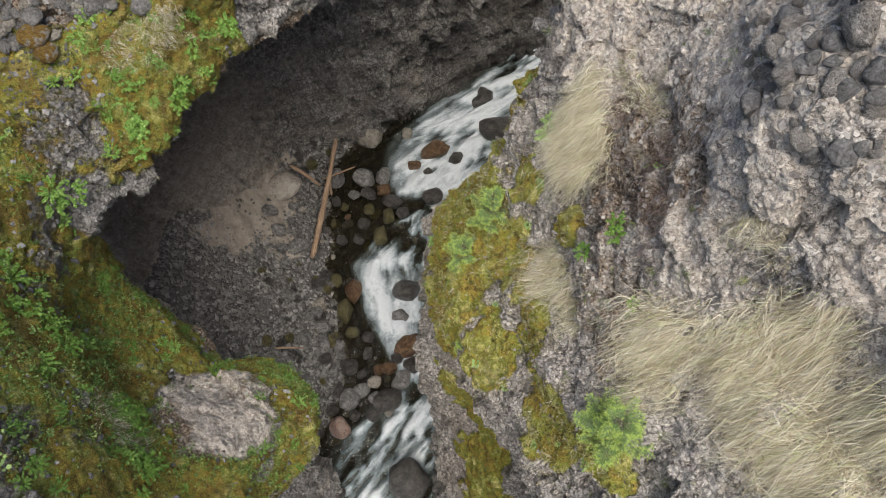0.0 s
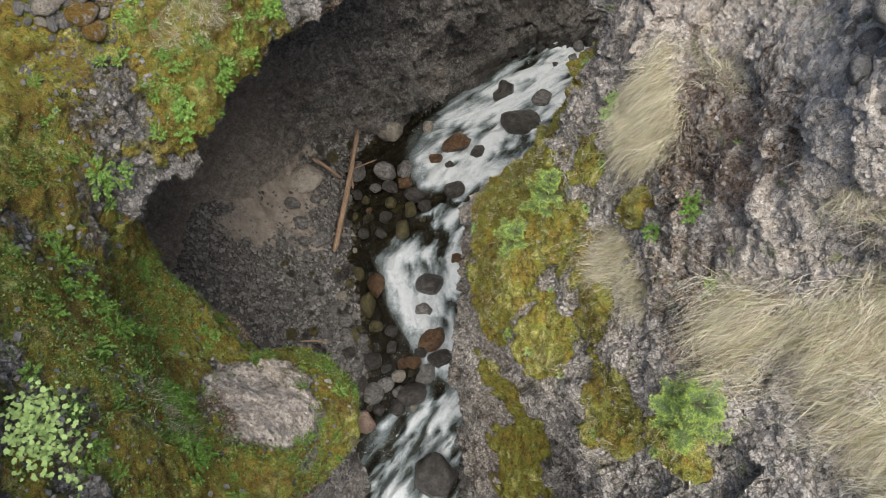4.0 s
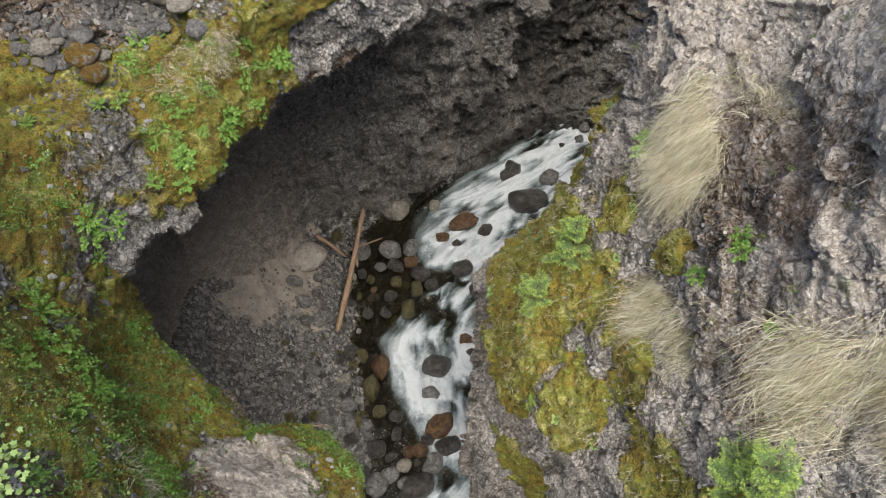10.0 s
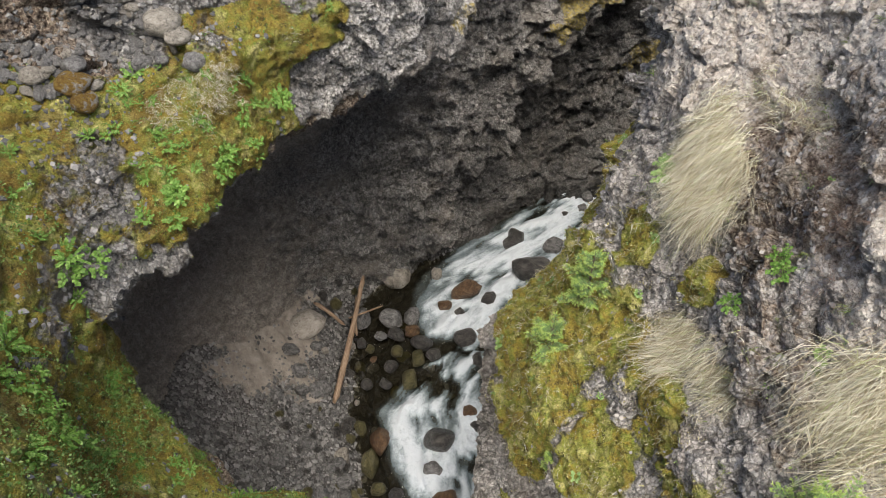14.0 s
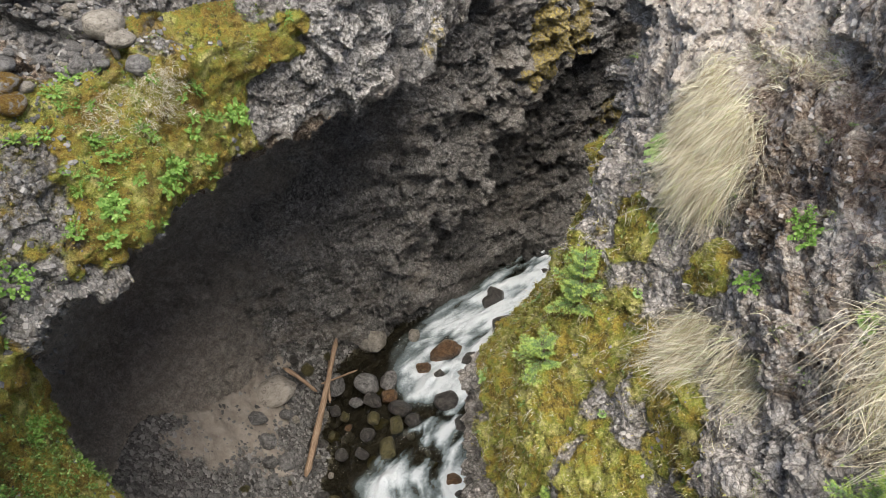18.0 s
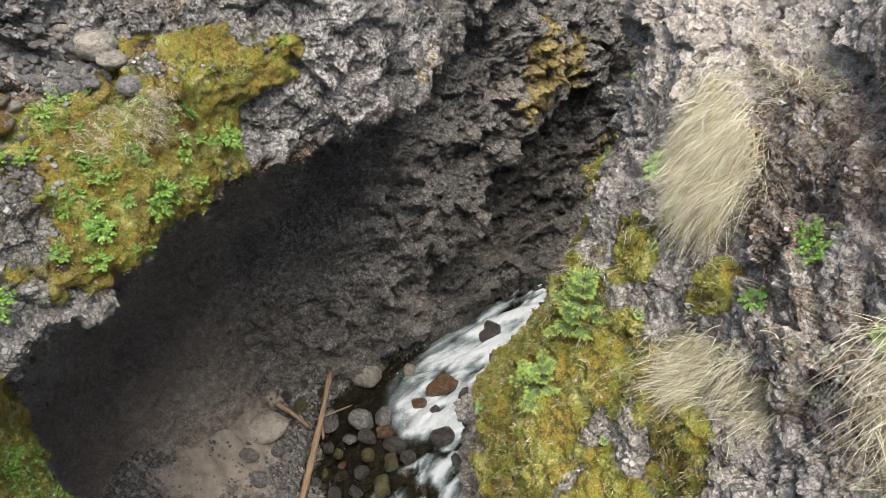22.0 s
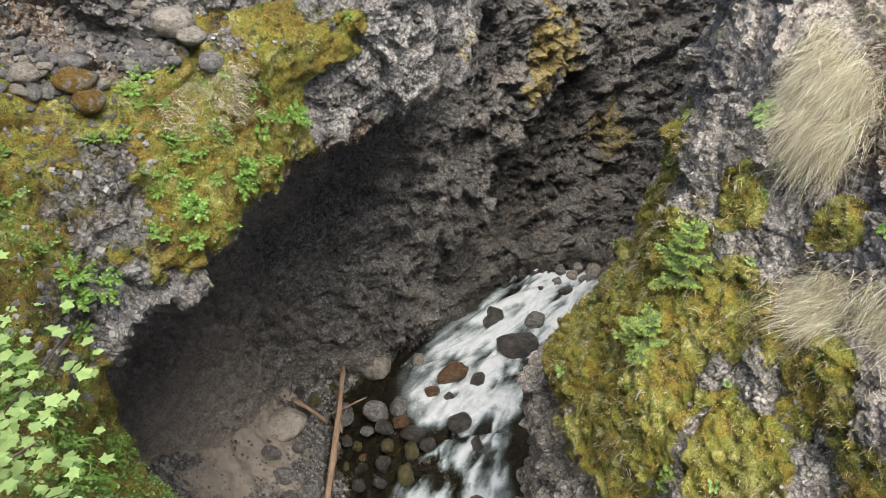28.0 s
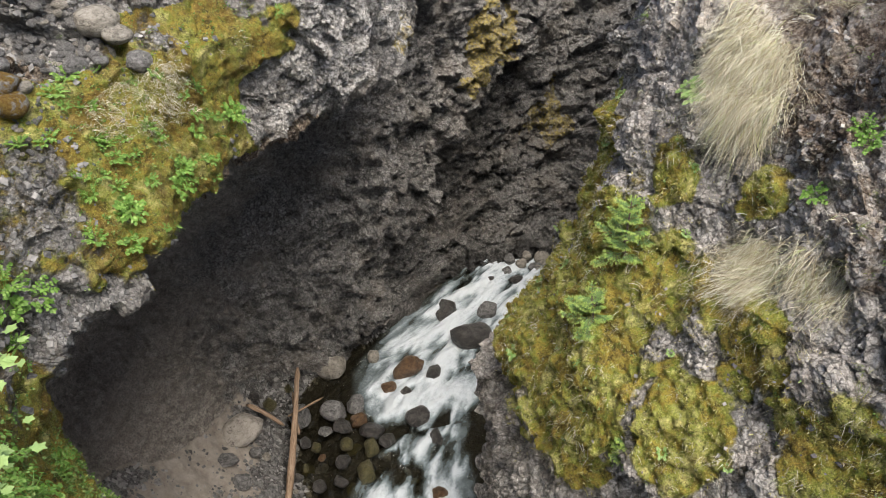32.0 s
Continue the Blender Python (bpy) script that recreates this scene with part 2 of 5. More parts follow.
def stone_material(name, dark, mid, light, rough=0.75, spec=0.3):
    m = Mat(name)
    r = m.random()
    at = m.node("ShaderNodeVectorMath", **{"Vector": m.pos})
    m.put(at.inputs[1], (3.1, 7.7, 1.3))
    shift = m.node("ShaderNodeCombineXYZ", X=m.math("MULTIPLY", r, 37.0), Y=m.math("MULTIPLY", r, 11.0))
    m.put(at.inputs[1], shift.outputs[0])
    p = at.outputs[0]
    col = m.ramp(m.noise(3.2, 8, 0.7, at=p), (0.3, dark), (0.5, mid), (0.72, light))
    col = m.mix(m.math("MULTIPLY", r, 0.6), col, m.mix(0.5, col, dark))
    col = m.mix(m.ramp(m.noise(22, 4, at=p), (0.55, 0.0), (0.7, 0.35)), col, light)
    col = m.mix(m.ramp(m.noise(1.6, 5, 0.7, at=p, warp=0.8), (0.5, 0.0), (0.6, 0.7)), col, m.mix(0.55, col, light))
    col = m.mix(m.ramp(m.noise(2.4, 6, 0.75, at=p, warp=1.2), (0.36, 0.8), (0.48, 0.0)), col, tuple(0.45 * v for v in dark))
    h = m.math("ADD", m.noise(5, 8, 0.7, at=p), m.math("MULTIPLY", m.noise(30, 4, at=p), 0.3))
    return m.surface(col, rough, m.bump(h, 0.8, 0.16), spec)


stone_grey = stone_material("grey_stone", (0.07, 0.067, 0.064), (0.18, 0.172, 0.165), (0.38, 0.37, 0.355))
stone_pale = stone_material("pale_stone", (0.14, 0.122, 0.1), (0.32, 0.29, 0.245), (0.5, 0.46, 0.4))
stone_dark = stone_material("wet_dark_stone", (0.02, 0.019, 0.018), (0.055, 0.05, 0.046), (0.17, 0.155, 0.14), 0.3, 0.5)
stone_rust = stone_material("rusty_wet_stone", (0.045, 0.025, 0.014), (0.13, 0.07, 0.035), (0.27, 0.18, 0.1), 0.4, 0.45)
stone_pink = stone_material("pinkish_stone", (0.22, 0.13, 0.1), (0.34, 0.23, 0.18), (0.42, 0.36, 0.32), 0.6)
stone_olive = stone_material("algae_stone", (0.04, 0.036, 0.014), (0.1, 0.088, 0.036), (0.17, 0.15, 0.08), 0.4, 0.45)
stone_dust = stone_material("dusty_stone", (0.24, 0.21, 0.18), (0.4, 0.36, 0.31), (0.54, 0.49, 0.43), 0.9)
def moss_coat():
    m = Mat("moss_coat")
    col = m.ramp(m.noise(5, 6, 0.7), (0.3, (0.09, 0.05, 0.012)), (0.5, (0.22, 0.13, 0.025)), (0.7, (0.33, 0.24, 0.06)))
    col = m.mix(m.ramp(m.noise(40, 3), (0.35, 0.7), (0.55, 0.0)), col, (0.04, 0.025, 0.01))
    bare = m.ramp(m.noise(1.1, 5, 0.7, warp=0.6), (0.5, 0.0), (0.58, 1.0))
    col = m.mix(bare, col, m.ramp(m.noise(6, 6, 0.7), (0.35, (0.12, 0.11, 0.1)), (0.65, (0.36, 0.34, 0.31))))
    return m.surface(col, 0.95, m.bump(m.noise(30, 5, 0.8), 0.9, 0.08))


STONES = {"moss": moss_coat(), "grey": stone_grey, "pale": stone_pale, "dark": stone_dark, "rust": stone_rust, "pink": stone_pink, "olive": stone_olive, "slope": slope_rock, "dust": stone_dust}


def wood_material():
    m = Mat("weathered_wood")
    at = m.node("ShaderNodeMapping", Vector=m.pos)
    m.put(at.inputs["Scale"], (14.0, 14.0, 0.7))
    grain = m.noise(2.0, 6, 0.65, at=at.outputs[0])
    col = m.ramp(grain, (0.3, (0.13, 0.08, 0.05)), (0.5, (0.28, 0.19, 0.125)), (0.7, (0.4, 0.3, 0.21)))
    return m.surface(col, 0.8, m.bump(grain, 0.5, 0.02))


wood = wood_material()


def water_material():
    m = Mat("rushing_water")
    foam = m.math("ADD", m.attr("foam"), m.math("MULTIPLY", m.math("SUBTRACT", m.noise(4.5, 6, 0.72, warp=1.5), 0.5), m.math("MULTIPLY", m.attr("foam"), 1.2)), True)
    streak = m.attr("streak")
    t = m.node("ShaderNodeBsdfTransparent", Color=(0.6, 0.58, 0.48))
    g = m.node("ShaderNodeBsdfGlossy", Roughness=0.12)
    ripple = m.bump(m.math("ADD", m.noise(3.5, 4, warp=1.0), m.math("MULTIPLY", streak, 0.8)), 0.5, 0.15)
    m.put(g.inputs["Normal"], ripple)
    f = m.node("ShaderNodeFresnel", IOR=1.33)
    m.put(f.inputs["Normal"], ripple)
    clear = m.node("ShaderNodeMixShader", Fac=f.outputs[0])
    m.t.links.new(t.outputs[0], clear.inputs[1])
    m.t.links.new(g.outputs[0], clear.inputs[2])
    w = m.node("ShaderNodeBsdfPrincipled", Roughness=0.55)
    m.put(w.inputs["Base Color"], m.ramp(foam, (0.1, (0.13, 0.16, 0.15)), (0.4, (0.27, 0.325, 0.34)), (0.65, (0.47, 0.525, 0.555)), (0.95, (0.7, 0.745, 0.775))))
    m.put(w.inputs["Normal"], m.bump(m.math("ADD", m.noise(6, 6, 0.7, warp=1.5), streak), 0.5, 0.18))
    both = m.node("ShaderNodeMixShader", Fac=m.ramp(foam, (0.03, 0.0), (0.3, 0.45), (0.7, 0.95)))
    m.t.links.new(clear.outputs[0], both.inputs[1])
    m.t.links.new(w.outputs[0], both.inputs[2])
    m.t.links.new(both.outputs[0], m.out.inputs[0])
    return m.m


water_mat = water_material()

# -- form: the shape of the gorge as a field that is negative inside the rock --
# west wall: how far it lies back from the line of the gorge, by the way along it and by height
WAY = np.array((-7, -3.5, -1.2, 0.3, 1.3, 2.6, 5, 8.5, 12, 16, 22, 29.0))
WEST_Z = np.array((-16, -12, -8.5, -5.5, -3, -1, 1, 3.2))
WEST = np.array((
    (-1.0, -0.3, 0.2, 0.3, -1.0, -2.5, -3.2, -3.2),
    (2.1, 1.8, 1.2, 0.4, 0.3, 0.2, 0.3, 1.6),
    (3.5, 4.0, 3.0, 0.1, 2.0, 3.5, 3.8, 4.5),
    (5.4, 6.3, 5.4, 2.4, 4.1, 4.8, 4.3, 5.9),
    (7.6, 8.2, 8.3, 6.8, 7.0, 6.7, 4.2, 5.9),
    (8.9, 9.4, 9.7, 8.7, 7.4, 6.7, 3.9, 5.1),
    (10.2, 10.3, 11.1, 10.2, 8.3, 7.0, 3.9, 4.1),
    (10.5, 9.6, 12.5, 10.3, 9.2, 6.9, 2.1, 2.0),
    (10.0, 9.7, 8.6, 8.2, 6.0, 5.9, 2.0, 2.2),
    (6.8, 5.9, 4.7, 4.3, 4.1, 3.9, 2.7, 2.3),
    (3.6, 4.6, 2.5, 1.9, 1.6, 1.1, 1.7, 2.5),
    (0.0, -0.4, -1.3, -1.5, -1.3, -0.9, 0.4, 2.1),
))
# east slope: its x by y and height
EAST_Y = np.array((-4, 1, 3, 5, 6.5, 8, 10, 13, 19, 26, 34.0))
EAST_Z = np.array((-16, -10, -6, -3, -1, 1, 3, 5, 7.0))
EAST = np.array((
    (1.0, 1.7, 2.2, 2.6, 3.2, 3.8, 4.7, 5.6, 6.8),
    (0.8, 1.6, 2.0, 2.1, 2.4, 3.2, 4.5, 5.8, 6.4),
    (0.6, 1.6, 2.2, 1.8, 1.7, 2.3, 3.3, 5.1, 5.4),
    (-0.4, 0.8, 2.0, 0.7, 0.6, 1.7, 2.7, 3.1, 3.5),
    (-0.3, -0.1, -0.3, -0.1, 0.1, 1.6, 2.3, 3.5, 4.1),
    (-0.1, -0.5, -0.5, -0.2, 0.1, 0.9, 1.8, 3.4, 4.7),
    (0.3, -0.1, -0.7, -0.1, 1.0, 1.8, 2.0, 2.1, 4.6),
    (1.2, 2.0, 2.4, 3.0, 3.8, 3.9, 3.9, 4.7, 5.8),
    (4.0, 5.5, 6.3, 6.8, 7.3, 7.5, 7.9, 8.5, 9.1),
    (8.5, 9.5, 10.3, 10.8, 11.2, 11.6, 12.0, 12.4, 13.0),
    (14.0, 15.0, 15.5, 16.0, 16.4, 17.0, 17.4, 18.0, 18.5),
))


def knots(k, v):
    v = np.clip(v, k[0], k[-1] - 1e-6)
    i = np.searchsorted(k, v, side="right") - 1
    t = (v - k[i]) / (k[i + 1] - k[i])
    return i, 0.5 * t + 0.5 * t * t * (3 - 2 * t)


def table(k1, k2, values, a, b):
    i, t = knots(k1, a)
    j, u = knots(k2, b)
    return (values[i, j] * (1 - t) + values[i + 1, j] * t) * (1 - u) + (values[i, j + 1] * (1 - t) + values[i + 1, j + 1] * t) * u


SHUFFLE = np.random.RandomState(7).permutation(4096)
CHANCE = np.random.RandomState(8).rand(4096, 4)


def spot(ix, iy, iz, seed):
    ix, iy, iz = (v.astype(np.int64) for v in (ix, iy, iz))
    return SHUFFLE[(SHUFFLE[(SHUFFLE[(ix + seed * 131) & 4095] + iy) & 4095] + iz) & 4095]


def lattice(ix, iy, iz, seed):
    return CHANCE[spot(ix, iy, iz, seed), 0]


def soft_noise(x, y, z, seed=0):
    """Value noise from -1 to 1."""
    fx, fy, fz = np.floor(x), np.floor(y), np.floor(z)
    tx, ty, tz = x - fx, y - fy, z - fz
    tx, ty, tz = (t * t * (3 - 2 * t) for t in (tx, ty, tz))
    out = 0
    for dx in (0, 1):
        for dy in (0, 1):
            for dz in (0, 1):
                w = (tx if dx else 1 - tx) * (ty if dy else 1 - ty) * (tz if dz else 1 - tz)
                out = out + w * lattice(fx + dx, fy + dy, fz + dz, seed)
    return out * 2 - 1


def layers(x, y, z, octaves=3, seed=0):
    out, amp = 0, 1.0
    for k in range(octaves):
        out = out + amp * soft_noise(x, y, z, seed + 17 * k)
        x, y, z, amp = x * 2.03 + 5.1, y * 2.03 + 1.7, z * 2.03 + 9.2, amp * 0.5
    return out


def blocks(x, y, z, seed=0):
    """Broken rock: for each point the tilted face of its nearest cell, and how near it is to the cell's border."""
    fx, fy, fz = np.floor(x), np.floor(y), np.floor(z)
    best = np.full(x.shape, 9.0)
    second = np.full(x.shape, 9.0)
    face = np.zeros(x.shape)
    for dx in (-1, 0, 1):
        for dy in (-1, 0, 1):
            for dz in (-1, 0, 1):
                cx, cy, cz = fx + dx, fy + dy, fz + dz
                a, b, c, e = CHANCE[spot(cx, cy, cz, seed)].T
                a, b, c, e = (v.reshape(x.shape) for v in (a, b, c, e))
                vx, vy, vz = x - cx - a, y - cy - b, z - cz - c
                dist = np.sqrt(vx * vx + vy * vy + vz * vz)
                tilt = e - 0.5 + (a - 0.5) * vx * 1.6 + (b - 0.5) * vy * 1.6 + (c - 0.5) * vz * 1.6
                near = dist < best
                second = np.where(near, best, np.minimum(second, dist))
                face = np.where(near, tilt, face)
                best = np.where(near, dist, best)
    return face, second - best


def water_level(y):
    return np.interp(y, (2, 6, 10, 14, 18, 22, 26, 32), (-16.4, -16.1, -15.8, -15.6, -15.45, -15.3, -15.1, -14.9))


def bank_x(y):
    return np.interp(y, (2, 6, 9, 11, 14, 17, 20, 22, 25, 30), (-7, -5, -3.6, -3.4, -4.4, -4.8, -5.0, -3.4, 1.5, 5.5))


def along(x, y):
    return (x + 3.7) * 0.4143 + (y - 5.3) * 0.9101, -(x + 3.7) * 0.9101 + (y - 5.3) * 0.4143


def west_field(x, y, z):
    s, d = along(x, y)
    back = table(WAY, WEST_Z, WEST, s, z) - 2.0 * np.clip(s - 29, 0, 9)
    # a second, slanting hollow further up the gorge, with a ridge along its edge
    t = s - np.interp(z, (-14, -9.5, -7.3, -5.6, -4.8, -4.0, -3.0, 1), (17, 18.6, 19.6, 20.3, 22.0, 24.5, 27.0, 32))
    back = back + 2.1 * np.clip(t / 0.7, 0, 1) * np.exp(-((t / 6.5) ** 2)) * np.clip((2 - z) / 3, 0, 1) * np.clip((z + 12) / 3, 0, 1) - 0.45 * np.exp(-((t / 1.2) ** 2)) * (t < 0)
    shelf = np.clip(1 - np.abs(s - 3.2) / 4.0, 0, 1)
    back = back + np.clip(z - 3.2, 0, 0.7) * (0.5 + 1.6 * shelf) + np.clip(z - 3.9, 0, 20) * 0.3
    return 0.75 * (back - d)


def spur_top(x, y):
    return -0.74 * x - 0.744 * y - 2.94


def spur_field(x, y, z):
    """The mossy nose of rock that closes the hollow on its downstream side."""
    top = 0.66 * (z - spur_top(x, y))
    deep = np.clip(spur_top(x, y) - z, 0, 6)
    north = y - np.interp(x, (-8.2, -7.5, -7.1, -6.6, -6, -5.4, -4.8, -4.1, -3.6, -3.25, -3.1), (8.0, 7.7, 7.35, 6.85, 6.55, 6.65, 6.75, 6.5, 6.05, 5.4, 4.6))
    east = x - np.interp(y, (2.7, 3.6, 4.6, 5.4), (-4.25, -3.8, -3.3, -3.15))
    return np.logaddexp(np.logaddexp(5 * top, 4 * (north + 0.22 * deep)), 4 * (east + 0.1 * deep)) / 5


def east_field(x, y, z):
    return 0.75 * (table(EAST_Y, EAST_Z, EAST, y, z) + np.clip(z - 7, 0, 20) * 0.55 - x)


def floor_z(x, y):
    rise = bank_x(y) - x
    return water_level(y) - 0.45 + 0.8 * np.logaddexp(0, (rise - 0.3) * 2.5) / 2.5 - 0.5 * np.clip(1 + rise, 0, 1) * (rise < 0)


def field(x, y, z):
    rough = 0.28 * layers(x * 0.45, y * 0.45, z * 0.45, 3, 3)
    west, east = np.minimum(west_field(x, y, z), spur_field(x, y, z) + 0.6 * np.clip(-8.3 - x, 0, 9)) + rough, east_field(x, y, z) + 0.7 * rough
    ground = z - floor_z(x, y) + 0.3 * rough
    s, _ = along(x, y)
    # where the gorge turns, the wall comes round across its end
    west = np.minimum(west, 0.75 * (27.3 + np.interp(z, (-15.2, -13.6, -12, -8, 0, 6), (0, 1.7, 2.5, 3.75, 5.5, 7)) - y) + 0.6 * rough)
    west = np.minimum(west, 30.5 - s + 0.12 * (z + 10) + 1.5 * rough)
    return west, east, ground
# -- end of form --


# ---- the gorge itself ----
def skin(lo, hi, h):
    """A quad mesh of the surface where the rock begins."""
    ax = [np.arange(a, b + h / 2, h) for a, b in zip(lo, hi)]
    g = np.stack(np.meshgrid(*ax, indexing="ij"), -1)
    f = np.minimum.reduce(field(g[..., 0], g[..., 1], g[..., 2]))
    inside = f < 0
    n = np.array(f.shape) - 1
    count = sum(inside[a:a + n[0], b:b + n[1], c:c + n[2]].astype(np.int8) for a in (0, 1) for b in (0, 1) for c in (0, 1))
    cell = np.argwhere((count > 0) & (count < 8))
    number = np.full(n, -1, np.int64)
    number[tuple(cell.T)] = np.arange(len(cell))
    total, hits = np.zeros((len(cell), 3)), np.zeros(len(cell))
    for axis in range(3):
        others = [k for k in range(3) if k != axis]
        for u in (0, 1):
            for v in (0, 1):
                a = cell.copy()
                a[:, others[0]] += u
                a[:, others[1]] += v
                b = a.copy()
                b[:, axis] += 1
                fa, fb = f[tuple(a.T)], f[tuple(b.T)]
                cross = (fa < 0) != (fb < 0)
                t = np.where(cross, fa / np.where(cross, fa - fb, 1), 0)
                p = a.astype(float)
                p[:, axis] += t
                total += p * cross[:, None]
                hits += cross
    verts = np.array(lo) + h * total / hits[:, None]
    quads = []
    for axis in range(3):
        u, v = [(1, 2), (2, 0), (0, 1)][axis]
        cut = [slice(1, -1)] * 3
        cut[axis] = slice(0, -1)
        nxt = list(cut)
        nxt[axis] = slice(1, None)
        first, second = inside[tuple(cut)], inside[tuple(nxt)]
        at = np.argwhere(first != second)
        flip = first[tuple(at.T)]
        off = np.array([1, 1, 1])
        off[axis] = 0
        at = at + off
        eu, ev = np.eye(3, dtype=int)[u], np.eye(3, dtype=int)[v]
        ring = [number[tuple((at + d).T)] for d in (-eu - ev, -ev, 0 * eu, -eu)]
        q = np.stack(ring, 1)
        q[~flip] = q[~flip][:, ::-1]
        quads.append(q)
    quads = np.concatenate(quads)
    return verts, quads[(quads >= 0).all(1)]


def relax(verts, quads, rounds=1, amount=0.5):
    a, b = quads.ravel(), np.roll(quads, 1, 1).ravel()
    i, j = np.concatenate((a, b)), np.concatenate((b, a))
    n = np.bincount(i, minlength=len(verts))
    for _ in range(rounds):
        mean = np.stack([np.bincount(i, verts[j, k], len(verts)) for k in range(3)], 1) / np.maximum(n, 1)[:, None]
        verts = verts + amount * (mean - verts)
    return verts


def finer(verts, quads):
    a = quads
    b = np.roll(quads, -1, 1)
    key = np.minimum(a, b).astype(np.int64) * len(verts) + np.maximum(a, b)
    uniq, inv = np.unique(key.ravel(), return_inverse=True)
    mids = (verts[uniq // len(verts)] + verts[uniq % len(verts)]) / 2
    e = inv.reshape(quads.shape) + len(verts)
    c = np.arange(len(quads)) + len(verts) + len(mids)
    verts = np.concatenate((verts, mids, verts[quads].mean(1)))
    return verts, np.concatenate([np.stack((quads[:, k], e[:, k], c, e[:, k - 1]), 1) for k in range(4)])


def normals(verts, quads):
    p = verts[quads]
    n = np.cross(p[:, 2] - p[:, 0], p[:, 3] - p[:, 1])
    out = np.stack([np.bincount(quads.ravel(), np.repeat(n[:, k], 4), len(verts)) for k in range(3)], 1)
    return out / np.maximum(np.linalg.norm(out, axis=1), 1e-9)[:, None]


def patch(p, centre, size, ragged=0.4, seed=5, fade=0.5):
    """How far points lie inside a ragged blob: 1 within, 0 outside."""
    r = np.linalg.norm((p - np.array(centre)) / np.array(size), axis=1)
    out = np.zeros(len(p))
    i = np.flatnonzero(r < 1.25 + 1.75 * ragged)
    out[i] = np.clip((1.25 - r[i] - ragged * layers(*(p[i] * 1.1).T, 3, seed)) / fade, 0, 1)
    return out


def most(*masks):
    return np.maximum.reduce(masks)


def covers(p, n, west, east, ground):
    """What lies on the rock: moss, pale dust, silt, lichen, earth, damp and a dark patch."""
    x, y, z = p.T
    up = np.clip(n[:, 2], 0, 1)
    s, d = along(x, y)
    wild = layers(x * 0.7, y * 0.7, z * 0.7, 4, 31)
    cover = {}
    lip = np.interp(s, (-6, 0, 1, 2.5, 4, 6), (-6, -5.6, -3.2, -0.6, 0.4, 0.6))
    bank = west * np.clip((z - lip + 0.7) / 0.4, 0, 1) * np.clip((6.5 + 0.9 * wild - s) / 0.4, 0, 1) * np.clip((n[:, 2] + 0.75) * 2.5, 0, 1)
    moss_w = bank * np.clip(0.74 + 0.12 * np.clip(s - 1.5, 0, 1) + 0.42 * wild, 0, 1)
    on_spur = west * (s > -2.5) * (s < 2.3) * (x > -7.4) * (y < 7.9) * (z > -6.8) * (z > spur_top(x, y) - 0.45)
    moss_w = most(moss_w, on_spur * np.clip(0.9 + 0.3 * wild, 0, 1))
    bare = most(patch(p, (-5.1, 4.2, -2.75), (1.4, 1.3, 1.7), 0.3), 0.4 * patch(p, (-7.8, 8.8, 2.3), (1.1, 0.9, 0.9), 1.0), 0.8 * patch(p, (-7.2, 7.8, 0.2), (0.5, 0.5, 1.4)),
                patch(p, (-7.6, 10.6, 3.9), (1.6, 0.9, 0.7), 0.2))
    moss_w = most(moss_w * (1 - bare), west * patch(p, (-5.7, 10.4, 1.9), (1.65, 1.55, 1.3), 0.45) * (n[:, 2] > -0.65) * np.clip((6.5 + 0.9 * wild - s) / 0.4, 0, 1))
    moss_w = moss_w * (z < 3.75)
    band = patch(p, (0.75, 7.0, 0.2), (1.3, 2.5, 2.2), 0.5, 8) * np.clip(0.6 + 0.7 * wild, 0, 1)
    band = most(band, 0.85 * patch(p, (0.0, 8.4, -1.7), (0.9, 1.6, 1.7), 0.6, 6))
    rim = np.clip((1.9 + 0.3 * (y - 8) - x) / 0.6, 0, 1) * np.clip((z + 1.9 + 0.8 * wild + 0.9 * np.clip(y - 7.2, 0, 2)) / 0.5, 0, 1) * np.clip((2.6 - z) / 0.6, 0, 1) * np.clip((y - 5.2) / 0.6, 0, 1) * np.clip((13.5 - y) / 2, 0, 1)
    band = most(band, rim * np.clip(0.58 + 0.75 * wild, 0, 1))
    moss_e = east * most(band, 0.9 * patch(p, (0.9, 7.3, 0.4), (0.8, 1.4, 1.6), 0.6), 0.9 * patch(p, (0.5, 6.6, -1.4), (0.8, 1.1, 1.6), 0.6), patch(p, (1.0, 5.1, -0.7), (0.6, 0.7, 0.9)), patch(p, (2.3, 9.3, 3.3), (0.5, 0.6, 0.5)),
                         patch(p, (1.95, 9.9, 1.6), (0.5, 0.8, 0.6)), patch(p, (3.0, 12.2, 2.3), (0.5, 0.7, 0.5)), patch(p, (1.5, 7.4, 2.2), (0.4, 0.5, 0.6)), patch(p, (2.0, 6.3, 2.5), (0.35, 0.45, 0.45)),
                         patch(p, (0.6, 5.6, -5.2), (0.9, 1.1, 1.6), 0.5), 0.9 * patch(p, (1.4, 4.6, -8.8), (1.2, 1.3, 2.4), 0.5), patch(p, (1.6, 4.3, -9.0), (1.0, 1.1, 2.2)), patch(p, (2.6, 2.4, 1.4), (0.5, 0.6, 0.6)), 0.75 * patch(p, (2.0, 3.4, 0.3), (0.5, 0.9, 1.2)))
    far = west * (s > 28.5) * np.clip((z - 1.5) * 0.5, 0, 1)
    cover["moss"] = np.clip(moss_w + moss_e + far, 0, 1)
